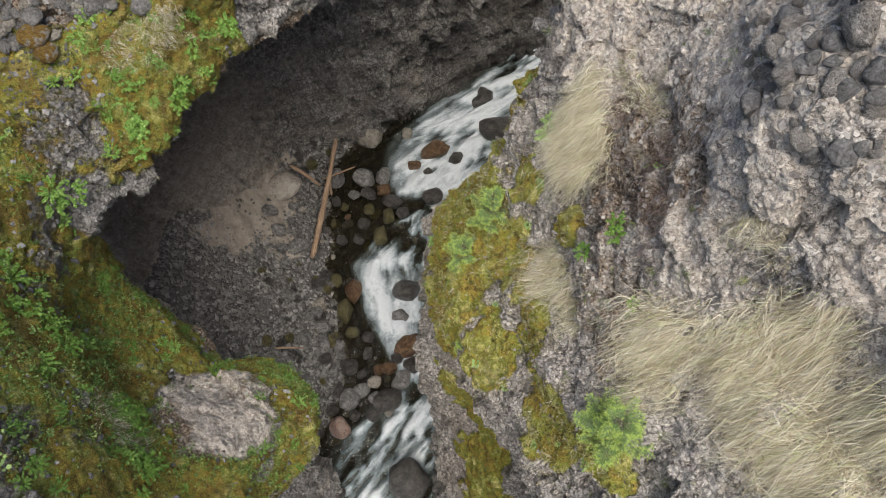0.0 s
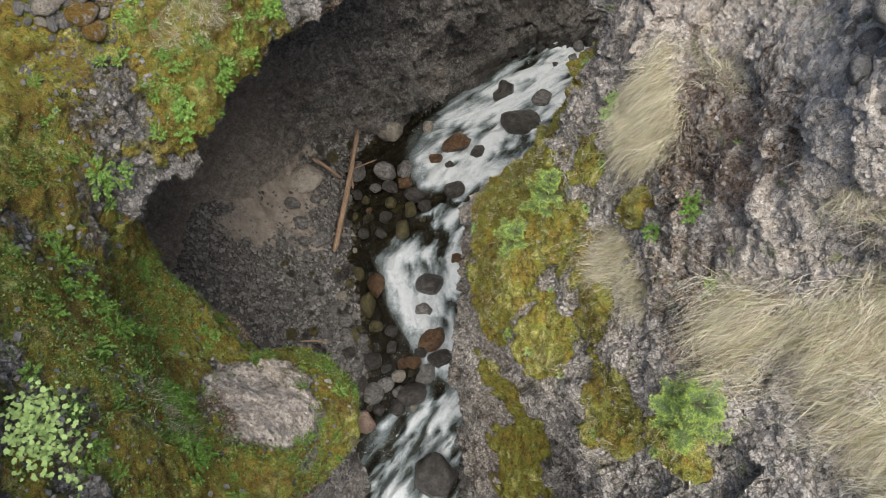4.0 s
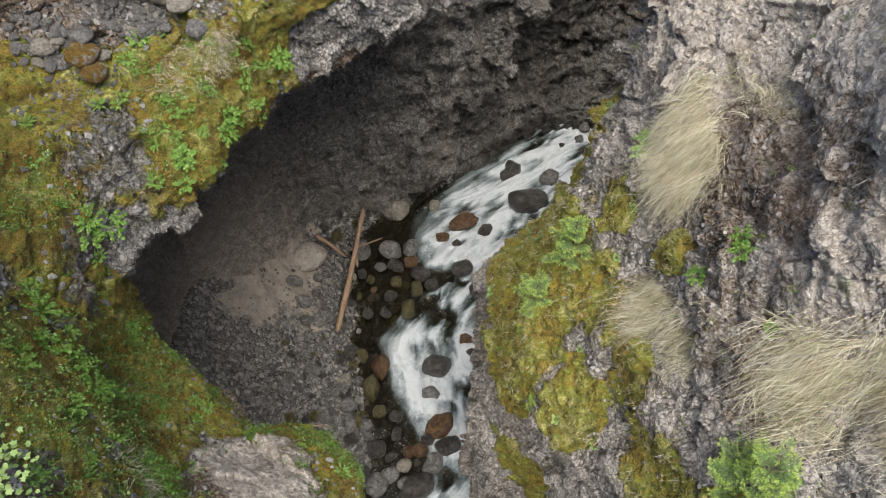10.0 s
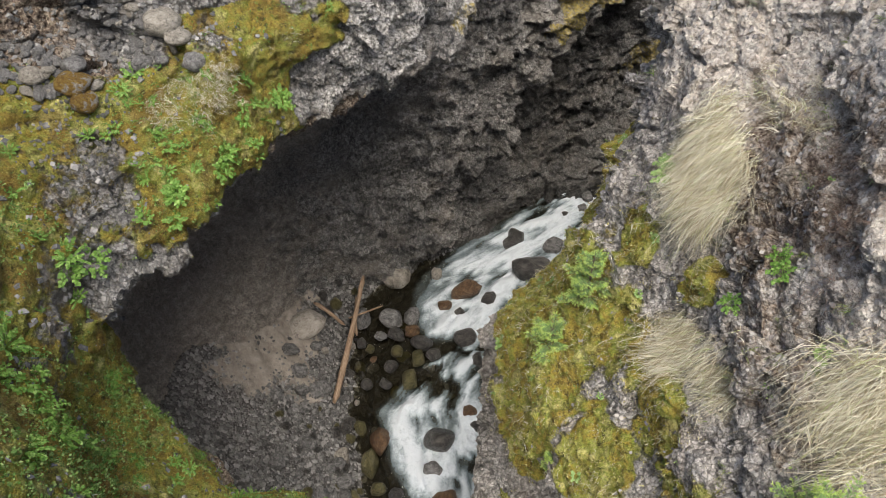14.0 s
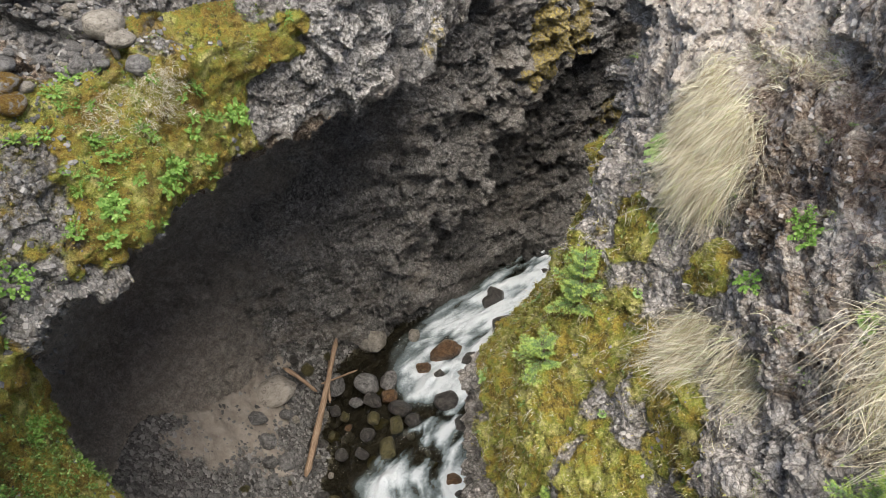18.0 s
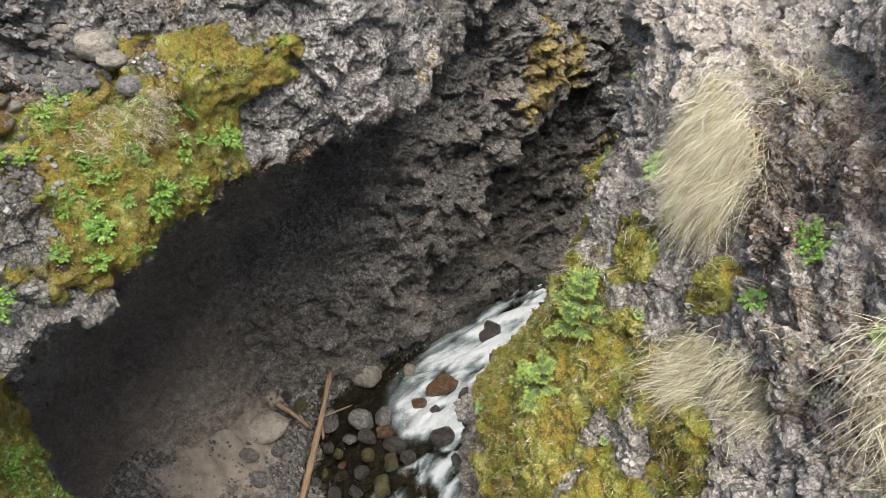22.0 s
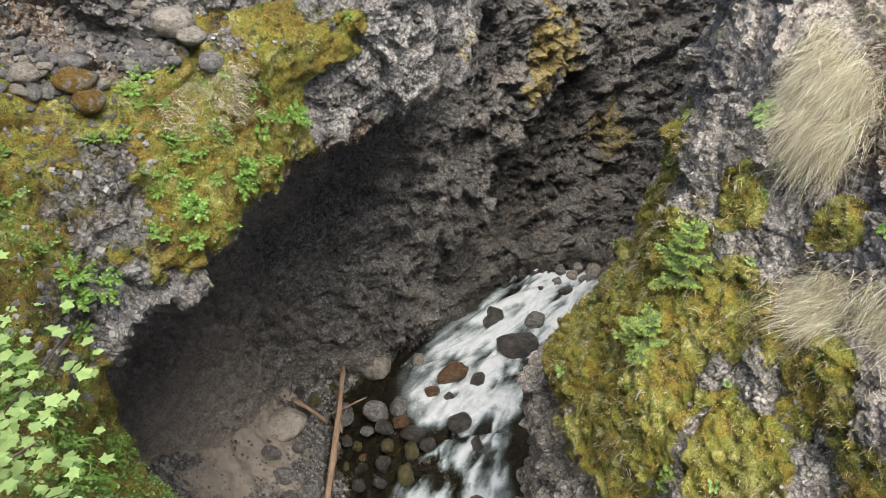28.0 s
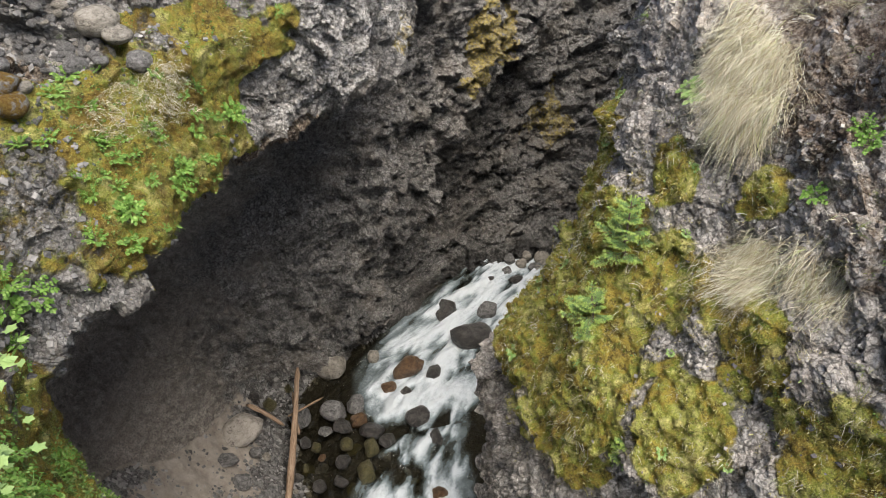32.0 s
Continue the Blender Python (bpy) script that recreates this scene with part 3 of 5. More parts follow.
    cover["light"] = west * most(patch(p, (-2.9, 13.3, 2.2), (1.2, 1.7, 1.8), 0.4), 0.8 * patch(p, (-0.8, 15.5, 3.0), (1.6, 1.8, 1.8), 0.5), 0.8 * patch(p, (-4.5, 12.6, 4.6), (1.5, 1.0, 1.0), 0.5), 0.7 * patch(p, (-7.3, 11.6, 5.0), (1.6, 1.0, 1.0), 0.6)) * np.clip(n[:, 2] + 0.9, 0, 1) + 0.5 * east * patch(p, (3.6, 5.2, 6.0), (1.2, 1.8, 1.6), 0.6)
    cover["pale"] = np.clip(west * patch(p, (-5.1, 4.2, -2.75), (1.4, 1.3, 1.7), 0.3) + east * (np.clip((z - 2.4) * 0.5, 0, 1.0) * np.clip(1.15 + wild, 0, 1)
                            + 0.7 * patch(p, (3.4, 7.3, 5.6), (1.0, 1.6, 1.2)) + 0.6 * patch(p, (0.6, 6.1, -0.7), (0.2, 0.3, 0.3))), 0, 1)
    cave = west * (z < lip - 0.1) * np.clip((13 + wild - s) / 3.5, 0, 1) * (s > 0) * (1 - on_spur)
    cover["silt"] = np.clip(cave + ground * patch(p, (-8.7, 17.2, -12.8), (3.1, 3.0, 2.8), 0.3), 0, 1)
    cover["lichen"] = west * 0.75 * most(patch(p, (3.9, 25.2, -3.1), (1.3, 1.2, 1.2), 0.8), patch(p, (3.6, 25.0, -1.6), (0.9, 0.9, 1.0), 0.9), 0.8 * patch(p, (5.6, 27.0, -2.6), (1.2, 1.4, 1.2), 0.9), 0.7 * patch(p, (9.0, 31.0, -9.0), (1.4, 1.4, 1.6), 0.8), 0.6 * patch(p, (-0.8, 16.0, 1.5), (0.8, 1.2, 0.5)))
    cover["earth"] = np.clip(east * most(0.58 * patch(p, (2.75, 6.6, 3.9), (0.8, 1.2, 1.2)), 0.55 * patch(p, (3.3, 6.0, 4.6), (0.8, 1.3, 1.2)), 0.5 * patch(p, (2.8, 4.6, 2.8), (1.1, 1.3, 1.1)), 0.32 * np.clip(0.5 + wild, 0, 1) * (z < 5.2) * (z > -3))
                             + west * (z > lip) * (s < 6.5) * np.clip(0.3 + 0.6 * wild, 0, 0.7) + 0.8 * west * (z < lip + 0.3) * (z > lip - 1.6) * (s < 7.5) * np.clip(1.3 + wild, 0, 1.25), 0, 1)
    wl = water_level(y)
    cover["damp_dark"] = np.clip((wl + 1.3 + 0.5 * wild - z) / 1.2, 0, 1)
    cover["damp_dark"] = np.where(ground > 0.5, np.clip((wl + 0.55 + 0.3 * wild - z) / 0.5, 0, 1), cover["damp_dark"])
    # a darker, less rough patch over the wall of the second hollow
    cover["damp_dark"] = most(cover["damp_dark"], 0.5 * west * patch(p, (4.4, 28.3, -9.3), (2.6, 2.6, 4.6), 0.5))
    return cover


verts, quads = skin((-13.5, -3.0, -17.2), (17.1, 37.0, 9.0), 0.3)
verts = relax(verts, quads, 1, 0.4)
seams = []


def refine(pick):
    """Divides the quads of one region, and notes the border along which they must be sewn to the rest."""
    global verts, quads
    close, rest = quads[pick], quads[~pick]
    pair = np.stack((close, np.roll(close, -1, 1)), -1).reshape(-1, 2)
    pair.sort(1)
    key = pair[:, 0].astype(np.int64) * len(verts) + pair[:, 1]
    order, times = np.unique(key, return_counts=True)
    edges = order[times == 1]
    before = len(verts)
    verts, close = finer(verts, close)
    seams.append((before + np.searchsorted(order, edges), edges // before, edges % before))
    quads = np.concatenate((rest, close))


def middle(axis):
    return verts[quads][:, :, axis].mean(1)


verts, quads = finer(verts, quads)
verts = relax(verts, quads, 1, 0.5)
cx, cy, cz = (middle(k) for k in range(3))
refine((cy > 0.8) & (cz < 8.4) & ~((cx > 5.8) & (cy < 11)) & ~((cx < -9.4) & (cz > -2.5)) & (cx < 12) & (cx > -12.6) & ~((cy > 24) & (cz > 2)))
verts = relax(verts, quads, 1, 0.4)
cx, cy, cz = (middle(k) for k in range(3))
refine((cz > -4.4) & (cy < 13.5) & (cy > 1.6) & (cz < 8.0) & (cx > -8.7) & (cx < 5.1))
nor = normals(verts, quads)
three = np.array([k for k in field(*verts.T)])
side = np.argmin(three, 0)
west_m, east_m, ground_m = ((side == k).astype(float) for k in range(3))
cover = covers(verts, nor, west_m, east_m, ground_m)
face1, gap1 = blocks(*(verts * 1.5).T, 11)
face0, _ = blocks(*(verts * 0.7).T, 17)
face2, gap2 = blocks(*(verts * 3.6).T, 23)
chunk = 0.26 * face1 + 0.34 * face0 + 0.065 * face2 - 0.05 * np.clip(1 - gap1 * 7, 0, 1) + 0.05 * layers(*(verts * 5).T, 2, 7)
tame = 1 - 0.55 * west_m
lump = 0.11 * layers(*(verts * 1.6).T, 3, 41) + 0.17 * tame * np.abs(layers(*(verts * 3.6).T, 2, 43)) * cover["moss"] + 0.11 * tame * np.clip(1 - 2.2 * (0.45 - blocks(*(verts * 4.2).T, 47)[1]), -0.6, 1) * cover["moss"]
calm = np.clip(most(cover["moss"] * 0.8, cover["silt"] * 0.3, ground_m, 0.75 * cover["pale"] * west_m, 0.5 * cover["pale"]), 0, 1)
chunk = chunk + 0.05 * blocks(*(verts * 9.0).T, 29)[0] * (verts[:, 2] > -7) * (verts[:, 1] < 15)
chunk = chunk + 0.02 * layers(*(verts * 11).T, 2, 77) + 0.03 * blocks(*(verts * 6.0).T, 83)[0] * ((verts[:, 2] <= -7) | (verts[:, 1] >= 15))
inner = west_m * np.clip((1.5 - verts[:, 2]) / 2, 0, 1) * np.clip((along(*verts.T[:2])[0] - 3) / 3, 0, 1)
bed = (verts[:, 2] - 0.3 * along(*verts.T[:2])[0]) * 1.1 + 0.7 * layers(*(verts * 0.5).T, 2, 61)
bed = bed - np.floor(bed)
broad = 0.3 * layers(*(verts * 0.75).T, 2, 53) + 0.2 * (bed - 0.5) * np.clip((1 - bed) * 6, 0, 1) + 0.22 * blocks(*(verts * np.array((1.0, 1.0, 1.6))).T, 59)[0]
chunk = chunk + inner * broad * (1 - 0.5 * cover["silt"])
verts = verts + nor * (chunk * (1 - calm) + lump * calm)[:, None]
for seam, one, two in seams[::-1]:
    verts[seam] = (verts[one] + verts[two]) / 2
quad_side = side[quads].max(1)


def sheet(name, pick, material, label, category):
    """One part of the terrain as a mesh of its own."""
    q = quads[quad_side == pick]
    smooth = most(cover["moss"], cover["silt"])[q].mean(1) > 0.4
    used, inv = np.unique(q.ravel(), return_inverse=True)
    me = bpy.data.meshes.new(name)
    me.vertices.add(len(used))
    me.vertices.foreach_set("co", verts[used].astype(np.float32).ravel())
    me.loops.add(q.size)
    me.loops.foreach_set("vertex_index", inv.astype(np.int32).ravel())
    me.polygons.add(len(q))
    me.polygons.foreach_set("loop_start", np.arange(0, q.size, 4, dtype=np.int32))
    me.update(calc_edges=True)
    me.polygons.foreach_set("use_smooth", smooth)
    for key, value in cover.items():
        me.attributes.new(key, "FLOAT", "POINT").data.foreach_set("value", value[used].astype(np.float32))
    me.materials.append(material)
    return tagged(new(name, me), label, category, kind="structure")


sheet("wall_west", 0, cliff_rock, "grey undercut cliff with mossy ledges above a deep dark hollow", "cliff")
sheet("wall_east", 1, slope_rock, "steep crumbling rock slope with moss, dry grass and pale dust", "cliff")
sheet("ground", 2, gravel_bed, "gravel and silt bank beside the stream in the gorge", "ground")


# ---- the stream ----
def stream_middle(y):
    return np.interp(y, (0, 5, 7.5, 9, 11, 13, 15, 17, 18.5, 20, 22, 24, 26, 30, 34), (-4.6, -2.9, -1.6, -0.7, -0.9, -1.3, -1.6, -0.8, -0.2, 0.4, 1.4, 3.2, 5.0, 9, 13))


def stream_half(y):
    return np.interp(y, (0, 5, 7.5, 9, 10.5, 12.5, 15, 17, 18.5, 20, 22, 24, 26, 34), (2.2, 2.2, 1.8, 1.0, 1.2, 1.8, 2.1, 1.5, 1.6, 2.7, 3.2, 3.2, 2.6, 2.6))


def build_stream():
    ys = np.arange(0, 31, 0.11)
    ts = np.linspace(0, 1, 110)
    Y, T = np.meshgrid(ys, ts, indexing="ij")
    left = np.minimum(bank_x(Y) - 1.2, stream_middle(Y) - 4.0)
    X = left + (stream_middle(Y) + 5.5 - left) * T
    v = (X - stream_middle(Y)) / stream_half(Y)
    turn = np.where(Y > 18, 1.25, 1.0)
    u = Y * turn
    wide = (X - stream_middle(Y))
    core = np.clip(1.25 - np.abs(v / 1.2) ** 2.2, 0, 1)
    n1 = layers(u * 0.7, wide * 1.0, 0 * u, 4, 51)
    n2 = layers(u * 1.3 + 0.9 * n1, wide * 3.4 + 0.8 * n1, 0 * u + 3, 4, 57)
    pool = np.exp(-(((X + 2.1) / 1.5) ** 2 + ((Y - 16.6) / 1.5) ** 2)) + 0.8 * np.exp(-(((X - 0.2) / 0.8) ** 2 + ((Y - 17.4) / 1.1) ** 2))
    steps = np.clip(0.55 + 0.6 * soft_noise(u * 0.75, 0 * u + 2, 0 * u, 61), 0, 1)
    foam = np.clip(core * (0.58 + 0.5 * n1 + 0.42 * n2 + 0.5 * (steps - 0.5) + 0.3 * np.clip((9.0 - Y) / 1.5, 0, 1) + 0.12 * np.clip((Y - 18.5) / 2, 0, 1) - 0.75 * pool) + 0.22 * pool * np.clip(n2, 0, 1), 0, 1)
    foam = np.clip(foam + 0.25 * np.clip(n2 - 0.35, 0, 1) * np.clip(1.6 - np.abs(v), 0, 1), 0, 1)
    Z = water_level(Y) + core * (0.16 * n1 + 0.07 * n2) + 0.25 * core * (steps - 0.5) + 0.02 * layers(X * 2, Y * 2, 0 * X, 2, 71)
    rows_n, cols = X.shape
    me = bpy.data.meshes.new("stream")
    co = np.stack((X, Y, Z), -1).reshape(-1, 3)
    i = (np.arange(rows_n - 1)[:, None] * cols + np.arange(cols - 1)).ravel()
    q = np.stack((i, i + 1, i + cols + 1, i + cols), 1)
    me.vertices.add(len(co))
    me.vertices.foreach_set("co", co.astype(np.float32).ravel())
    me.loops.add(q.size)
    me.loops.foreach_set("vertex_index", q.astype(np.int32).ravel())
    me.polygons.add(len(q))
    me.polygons.foreach_set("loop_start", np.arange(0, q.size, 4, dtype=np.int32))
    me.update(calc_edges=True)
    me.polygons.foreach_set("use_smooth", np.ones(len(q), bool))
    me.attributes.new("foam", "FLOAT", "POINT").data.foreach_set("value", foam.astype(np.float32).ravel())
    me.attributes.new("streak", "FLOAT", "POINT").data.foreach_set("value", n2.astype(np.float32).ravel())
    me.materials.append(water_mat)
    return tagged(new("water", me), "fast white-water stream with foam over dark clear pools", "stream", kind="structure")


build_stream()


# ---- helpers for things ----
rng = np.random.RandomState(12)
FACE_P = verts[quads]
FACE_N = np.cross(FACE_P[:, 2] - FACE_P[:, 0], FACE_P[:, 3] - FACE_P[:, 1])
FACE_A = np.linalg.norm(FACE_N, axis=1) / 2
FACE_N = FACE_N / np.maximum(FACE_A[:, None] * 2, 1e-9)
FACE_C = FACE_P.mean(1)
HIGH = verts[(verts[:, 2] > -8)]
HIGH_N = nor[(verts[:, 2] > -8)]


def on(mask):
    return mask[quads].mean(1)


def scatter(weight, n):
    """n random places on the rock, and the rock's normals there."""
    w = np.maximum(weight, 0) * FACE_A
    i = rng.choice(len(w), n, p=w / w.sum())
    u, v = rng.rand(n, 1), rng.rand(n, 1)
    p = FACE_P[i]
    at = (p[:, 0] * (1 - u) + p[:, 1] * u) * (1 - v) + (p[:, 3] * (1 - u) + p[:, 2] * u) * v
    return at, FACE_N[i]


def ground_at(p):
    i = np.argmin(((HIGH - np.array(p)) ** 2).sum(1))
    return HIGH[i], HIGH_N[i]


def mesh_of(name, co, faces, material, smooth=False):
    me = bpy.data.meshes.new(name)
    faces = np.asarray(faces)
    me.vertices.add(len(co))
    me.vertices.foreach_set("co", np.asarray(co, np.float32).ravel())
    me.loops.add(faces.size)
    me.loops.foreach_set("vertex_index", faces.astype(np.int32).ravel())
    me.polygons.add(len(faces))
    me.polygons.foreach_set("loop_start", np.arange(0, faces.size, faces.shape[1], dtype=np.int32))
    me.update(calc_edges=True)
    me.polygons.foreach_set("use_smooth", np.full(len(faces), smooth))
    me.materials.append(material)
    return me


def part(name, me, parent, label=""):
    ob = new(name, me)
    ob.parent = parent
    return tagged(ob, label)


def unit(v):
    return v / np.maximum(np.linalg.norm(v, axis=-1, keepdims=True), 1e-9)


def turns(n):
    """n random rotations as 3 x 3 matrices."""
    q = unit(rng.randn(n, 4))
    w, x, y, z = q.T
    return np.stack((1 - 2 * (y * y + z * z), 2 * (x * y - z * w), 2 * (x * z + y * w), 2 * (x * y + z * w), 1 - 2 * (x * x + z * z), 2 * (y * z - x * w),
                     2 * (x * z - y * w), 2 * (y * z + x * w), 1 - 2 * (x * x + y * y)), 1).reshape(n, 3, 3)


def many(base, faces, mats, at):
    """Copies of one small shape, joined: vertices and faces."""
    co = np.einsum("nij,vj->nvi", mats, base) + at[:, None]
    f = faces[None] + (np.arange(len(at)) * len(base))[:, None, None]
    return co.reshape(-1, 3), f.reshape(-1, faces.shape[1])


def ball(level):
    bm = bmesh.new()
    bmesh.ops.create_icosphere(bm, subdivisions=level, radius=1)
    co = np.array([v.co for v in bm.verts])
    f = np.array([[v.index for v in face.verts] for face in bm.faces])
    bm.free()
    return co, f


BALL3 = ball(3)
CHIP = (np.array(((-1, -0.7, -0.8), (0.9, -1, -0.6), (1.1, 0.8, -0.9), (-0.8, 1, -0.7), (-0.7, -0.6, 0.9), (0.5, -0.7, 0.7), (0.8, 0.6, 0.95), (-0.9, 0.5, 0.6))),
        np.array(((0, 3, 2, 1), (4, 5, 6, 7), (0, 1, 5, 4), (1, 2, 6, 5), (2, 3, 7, 6), (3, 0, 4, 7))))


def stone_shape(seed, angular):
    """A boulder: a ball cut by random planes, then roughened."""
    r = np.random.RandomState(seed)
    co, f = BALL3
    co = co.copy()
    for _ in range(14 if angular else 9):
        n = unit(r.randn(3))
        d = r.uniform(0.5, 0.84) if angular else r.uniform(0.64, 0.92)
        over = co @ n - d
        co = co - np.clip(over, 0, None)[:, None] * n * (0.78 if angular else 0.7)
    rough = layers(*(co * 1.7 + seed * 3.1).T, 4, seed)
    face, _ = blocks(*(co * 1.6 + seed * 1.7).T, seed)
    return co * (1.08 + (0.09 if angular else 0.06) * rough + (0.1 if angular else 0.06) * face)[:, None], f


SHAPES = [stone_shape(k, k % 3 != 1) for k in range(12)]
STONE_MESH = {}


def stone_mesh(k, kind):
    k %= len(SHAPES)
    if (k, kind) not in STONE_MESH:
        STONE_MESH[k, kind] = mesh_of("boulder", *SHAPES[k], STONES[kind], True)
    return STONE_MESH[k, kind]


LOOKS = {"grey": "rough grey boulder lying in the stream bed", "pale": "pale grey boulder, dry on top, at the water's edge", "dark": "black wet boulder washed by the stream",
         "rust": "rust-brown wet boulder in the white water", "pink": "pinkish granite boulder beside the rapids", "olive": "olive-brown boulder coated in algae under shallow water", "white": "small white stone on the wet gravel"}
turn_of = [0]


def boulder(x, y, z, wide, high, kind, sink=0.16):
    turn_of[0] += 1
    k = turn_of[0]
    r = np.random.RandomState(k)
    ob = new("boulder", stone_mesh(k * 7 + k // 3, "pale" if kind == "white" else kind))
    ob.location = (x, y, z + high * (0.45 - sink))
    ob.rotation_euler = (r.uniform(-0.35, 0.35), r.uniform(-0.35, 0.35), r.uniform(-0.5, 0.5) + (math.pi if r.rand() < 0.5 else 0))
    ob.scale = (wide * 0.98, wide * 0.25 + high * 0.75, high * 1.0)
    return tagged(ob, LOOKS[kind], "boulder", "boulders in the stream")


boulder(-3.74, 22.1, -15.3, 0.73, 0.62, "pale")
boulder(-3.2, 22.63, -15.29, 0.37, 0.33, "grey")
boulder(-1.81, 22.34, -15.28, 0.28, 0.33, "pale")
boulder(-0.39, 21.31, -15.33, 0.8, 0.52, "rust")
boulder(0.67, 20.79, -15.35, 0.5, 0.4, "dark")
boulder(-1.44, 20.34, -15.36, 0.41, 0.31, "rust")
boulder(-0.76, 20.02, -15.37, 0.35, 0.28, "dark")
boulder(2.85, 22.64, -15.27, 1.14, 0.54, "dark")
boulder(2.19, 24.67, -15.17, 0.56, 0.5, "dark")
boulder(4.04, 24.13, -15.19, 0.53, 0.4, "grey")
boulder(-5.2, 19.57, -15.39, 0.49, 0.51, "grey")
boulder(-3.86, 19.66, -15.39, 0.57, 0.4, "grey")
boulder(-2.92, 19.65, -15.39, 0.54, 0.45, "grey")
boulder(-2.9, 19.04, -15.41, 0.45, 0.28, "rust")
boulder(-3.56, 18.77, -15.42, 0.45, 0.36, "dark")
boulder(-4.3, 18.67, -15.42, 0.29, 0.25, "grey")
boulder(-2.49, 18.33, -15.44, 0.53, 0.33, "dark")
boulder(-2.6, 17.55, -15.47, 0.42, 0.38, "olive")
boulder(-3.53, 17.88, -15.45, 0.29, 0.28, "olive")
boulder(-4.55, 17.51, -15.47, 0.18, 0.16, "rust")
boulder(-5.59, 18.18, -15.44, 0.21, 0.19, "white")
boulder(-6.58, 17.44, -14.77, 0.21, 0.19, "pale")
boulder(-2.96, 16.43, -15.51, 0.51, 0.43, "olive")
boulder(-5.63, 16.1, -15.39, 0.13, 0.13, "white")
boulder(-5.09, 15.4, -15.55, 0.14, 0.15, "pale")
boulder(-0.51, 18.63, -15.43, 0.53, 0.39, "dark")
boulder(-0.01, 17.39, -15.47, 0.31, 0.41, "dark")
boulder(-0.44, 14.86, -15.57, 0.35, 0.34, "rust")
boulder(-0.15, 14.21, -15.59, 0.3, 0.29, "dark")
boulder(-1.67, 13.63, -15.62, 0.64, 0.54, "dark")
boulder(-4.04, 13.53, -15.63, 0.47, 0.62, "rust")
boulder(-4.4, 12.62, -15.67, 0.41, 0.64, "olive")
boulder(-3.95, 11.68, -15.72, 0.34, 0.35, "olive")
boulder(-5.42, 12.7, -15.17, 0.31, 0.35, "pale")
boulder(-5.22, 11.68, -15.12, 0.38, 0.27, "grey")
boulder(-5.11, 10.9, -15.08, 0.42, 0.42, "grey")
boulder(-4.48, 11.0, -15.53, 0.26, 0.27, "grey")
boulder(-1.54, 11.03, -15.75, 0.69, 0.57, "rust")
boulder(-1.19, 10.24, -15.79, 0.54, 0.37, "dark")
boulder(-2.33, 10.02, -15.8, 0.42, 0.32, "rust")
boulder(-1.75, 9.55, -15.84, 0.54, 0.39, "grey")
boulder(-2.92, 9.47, -15.84, 0.35, 0.25, "pale")
boulder(-2.73, 10.03, -15.8, 0.31, 0.27, "rust")
boulder(-4.03, 10.13, -15.79, 0.38, 0.37, "dark")
boulder(-4.67, 9.81, -15.55, 0.33, 0.32, "grey")
boulder(-3.43, 9.12, -15.87, 0.35, 0.32, "grey")
boulder(-2.3, 8.65, -15.9, 0.72, 0.51, "dark")
boulder(-3.96, 8.7, -15.9, 0.49, 0.44, "grey")
boulder(-4.42, 9.11, -15.81, 0.33, 0.27, "dark")
boulder(-2.9, 8.14, -15.94, 0.37, 0.36, "dark")
boulder(-2.29, 8.25, -15.93, 0.25, 0.34, "pale")
boulder(-4.23, 7.56, -15.99, 0.49, 0.44, "pink")
boulder(-3.71, 8.05, -15.95, 0.25, 0.27, "dark")
boulder(-6.56, 15.38, -14.66, 0.52, 0.47, "grey")
boulder(-7.94, 14.48, -13.55, 0.29, 0.28, "grey")
boulder(-6.93, 14.39, -14.31, 0.27, 0.26, "grey")
boulder(-6.59, 12.78, -14.27, 0.31, 0.3, "grey")
boulder(-5.78, 12.0, -14.75, 0.28, 0.27, "grey")
boulder(-5.75, 13.76, -15.14, 0.27, 0.26, "dark")
boulder(-5.24, 14.4, -15.56, 0.25, 0.24, "dark")
boulder(-5.87, 10.91, -14.49, 0.3, 0.29, "grey")
boulder(-5.01, 10.28, -15.24, 0.3, 0.29, "dark")
boulder(-1.96, 17.72, -15.46, 0.39, 0.3, "dark")
boulder(-3.76, 17.12, -15.48, 0.31, 0.27, "dark")
boulder(-3.97, 16.24, -15.52, 0.33, 0.27, "dark")
boulder(-4.74, 16.24, -15.52, 0.26, 0.24, "dark")
boulder(-5.12, 18.35, -15.44, 0.27, 0.25, "dark")
boulder(-4.71, 18.05, -15.45, 0.24, 0.22, "olive")
boulder(-5.82, 17.34, -15.32, 0.23, 0.19, "dark")
boulder(-1.9, 12.43, -15.68, 0.41, 0.3, "grey")
boulder(-3.29, 11.45, -15.73, 0.29, 0.25, "dark")
boulder(-3.26, 10.73, -15.76, 0.31, 0.27, "dark")
boulder(-1.99, 10.5, -15.78, 0.31, 0.22, "dark")
boulder(-3.45, 9.81, -15.81, 0.26, 0.22, "dark")
boulder(-2.86, 8.8, -15.89, 0.3, 0.27, "grey")
boulder(-4.71, 8.25, -15.93, 0.35, 0.29, "dark")
boulder(5.83, 26.85, -15.07, 0.38, 0.24, "grey")
boulder(6.72, 27.15, -15.06, 0.36, 0.27, "pale")
boulder(7.43, 26.87, -15.07, 0.45, 0.24, "grey")
boulder(7.9, 27.3, -15.0, 0.4, 0.4, "pale")
boulder(7.1, 27.6, -14.9, 0.34, 0.36, "pale")
boulder(8.6, 27.0, -15.05, 0.45, 0.4, "grey")
boulder(8.2, 26.6, -15.1, 0.3, 0.3, "pale")
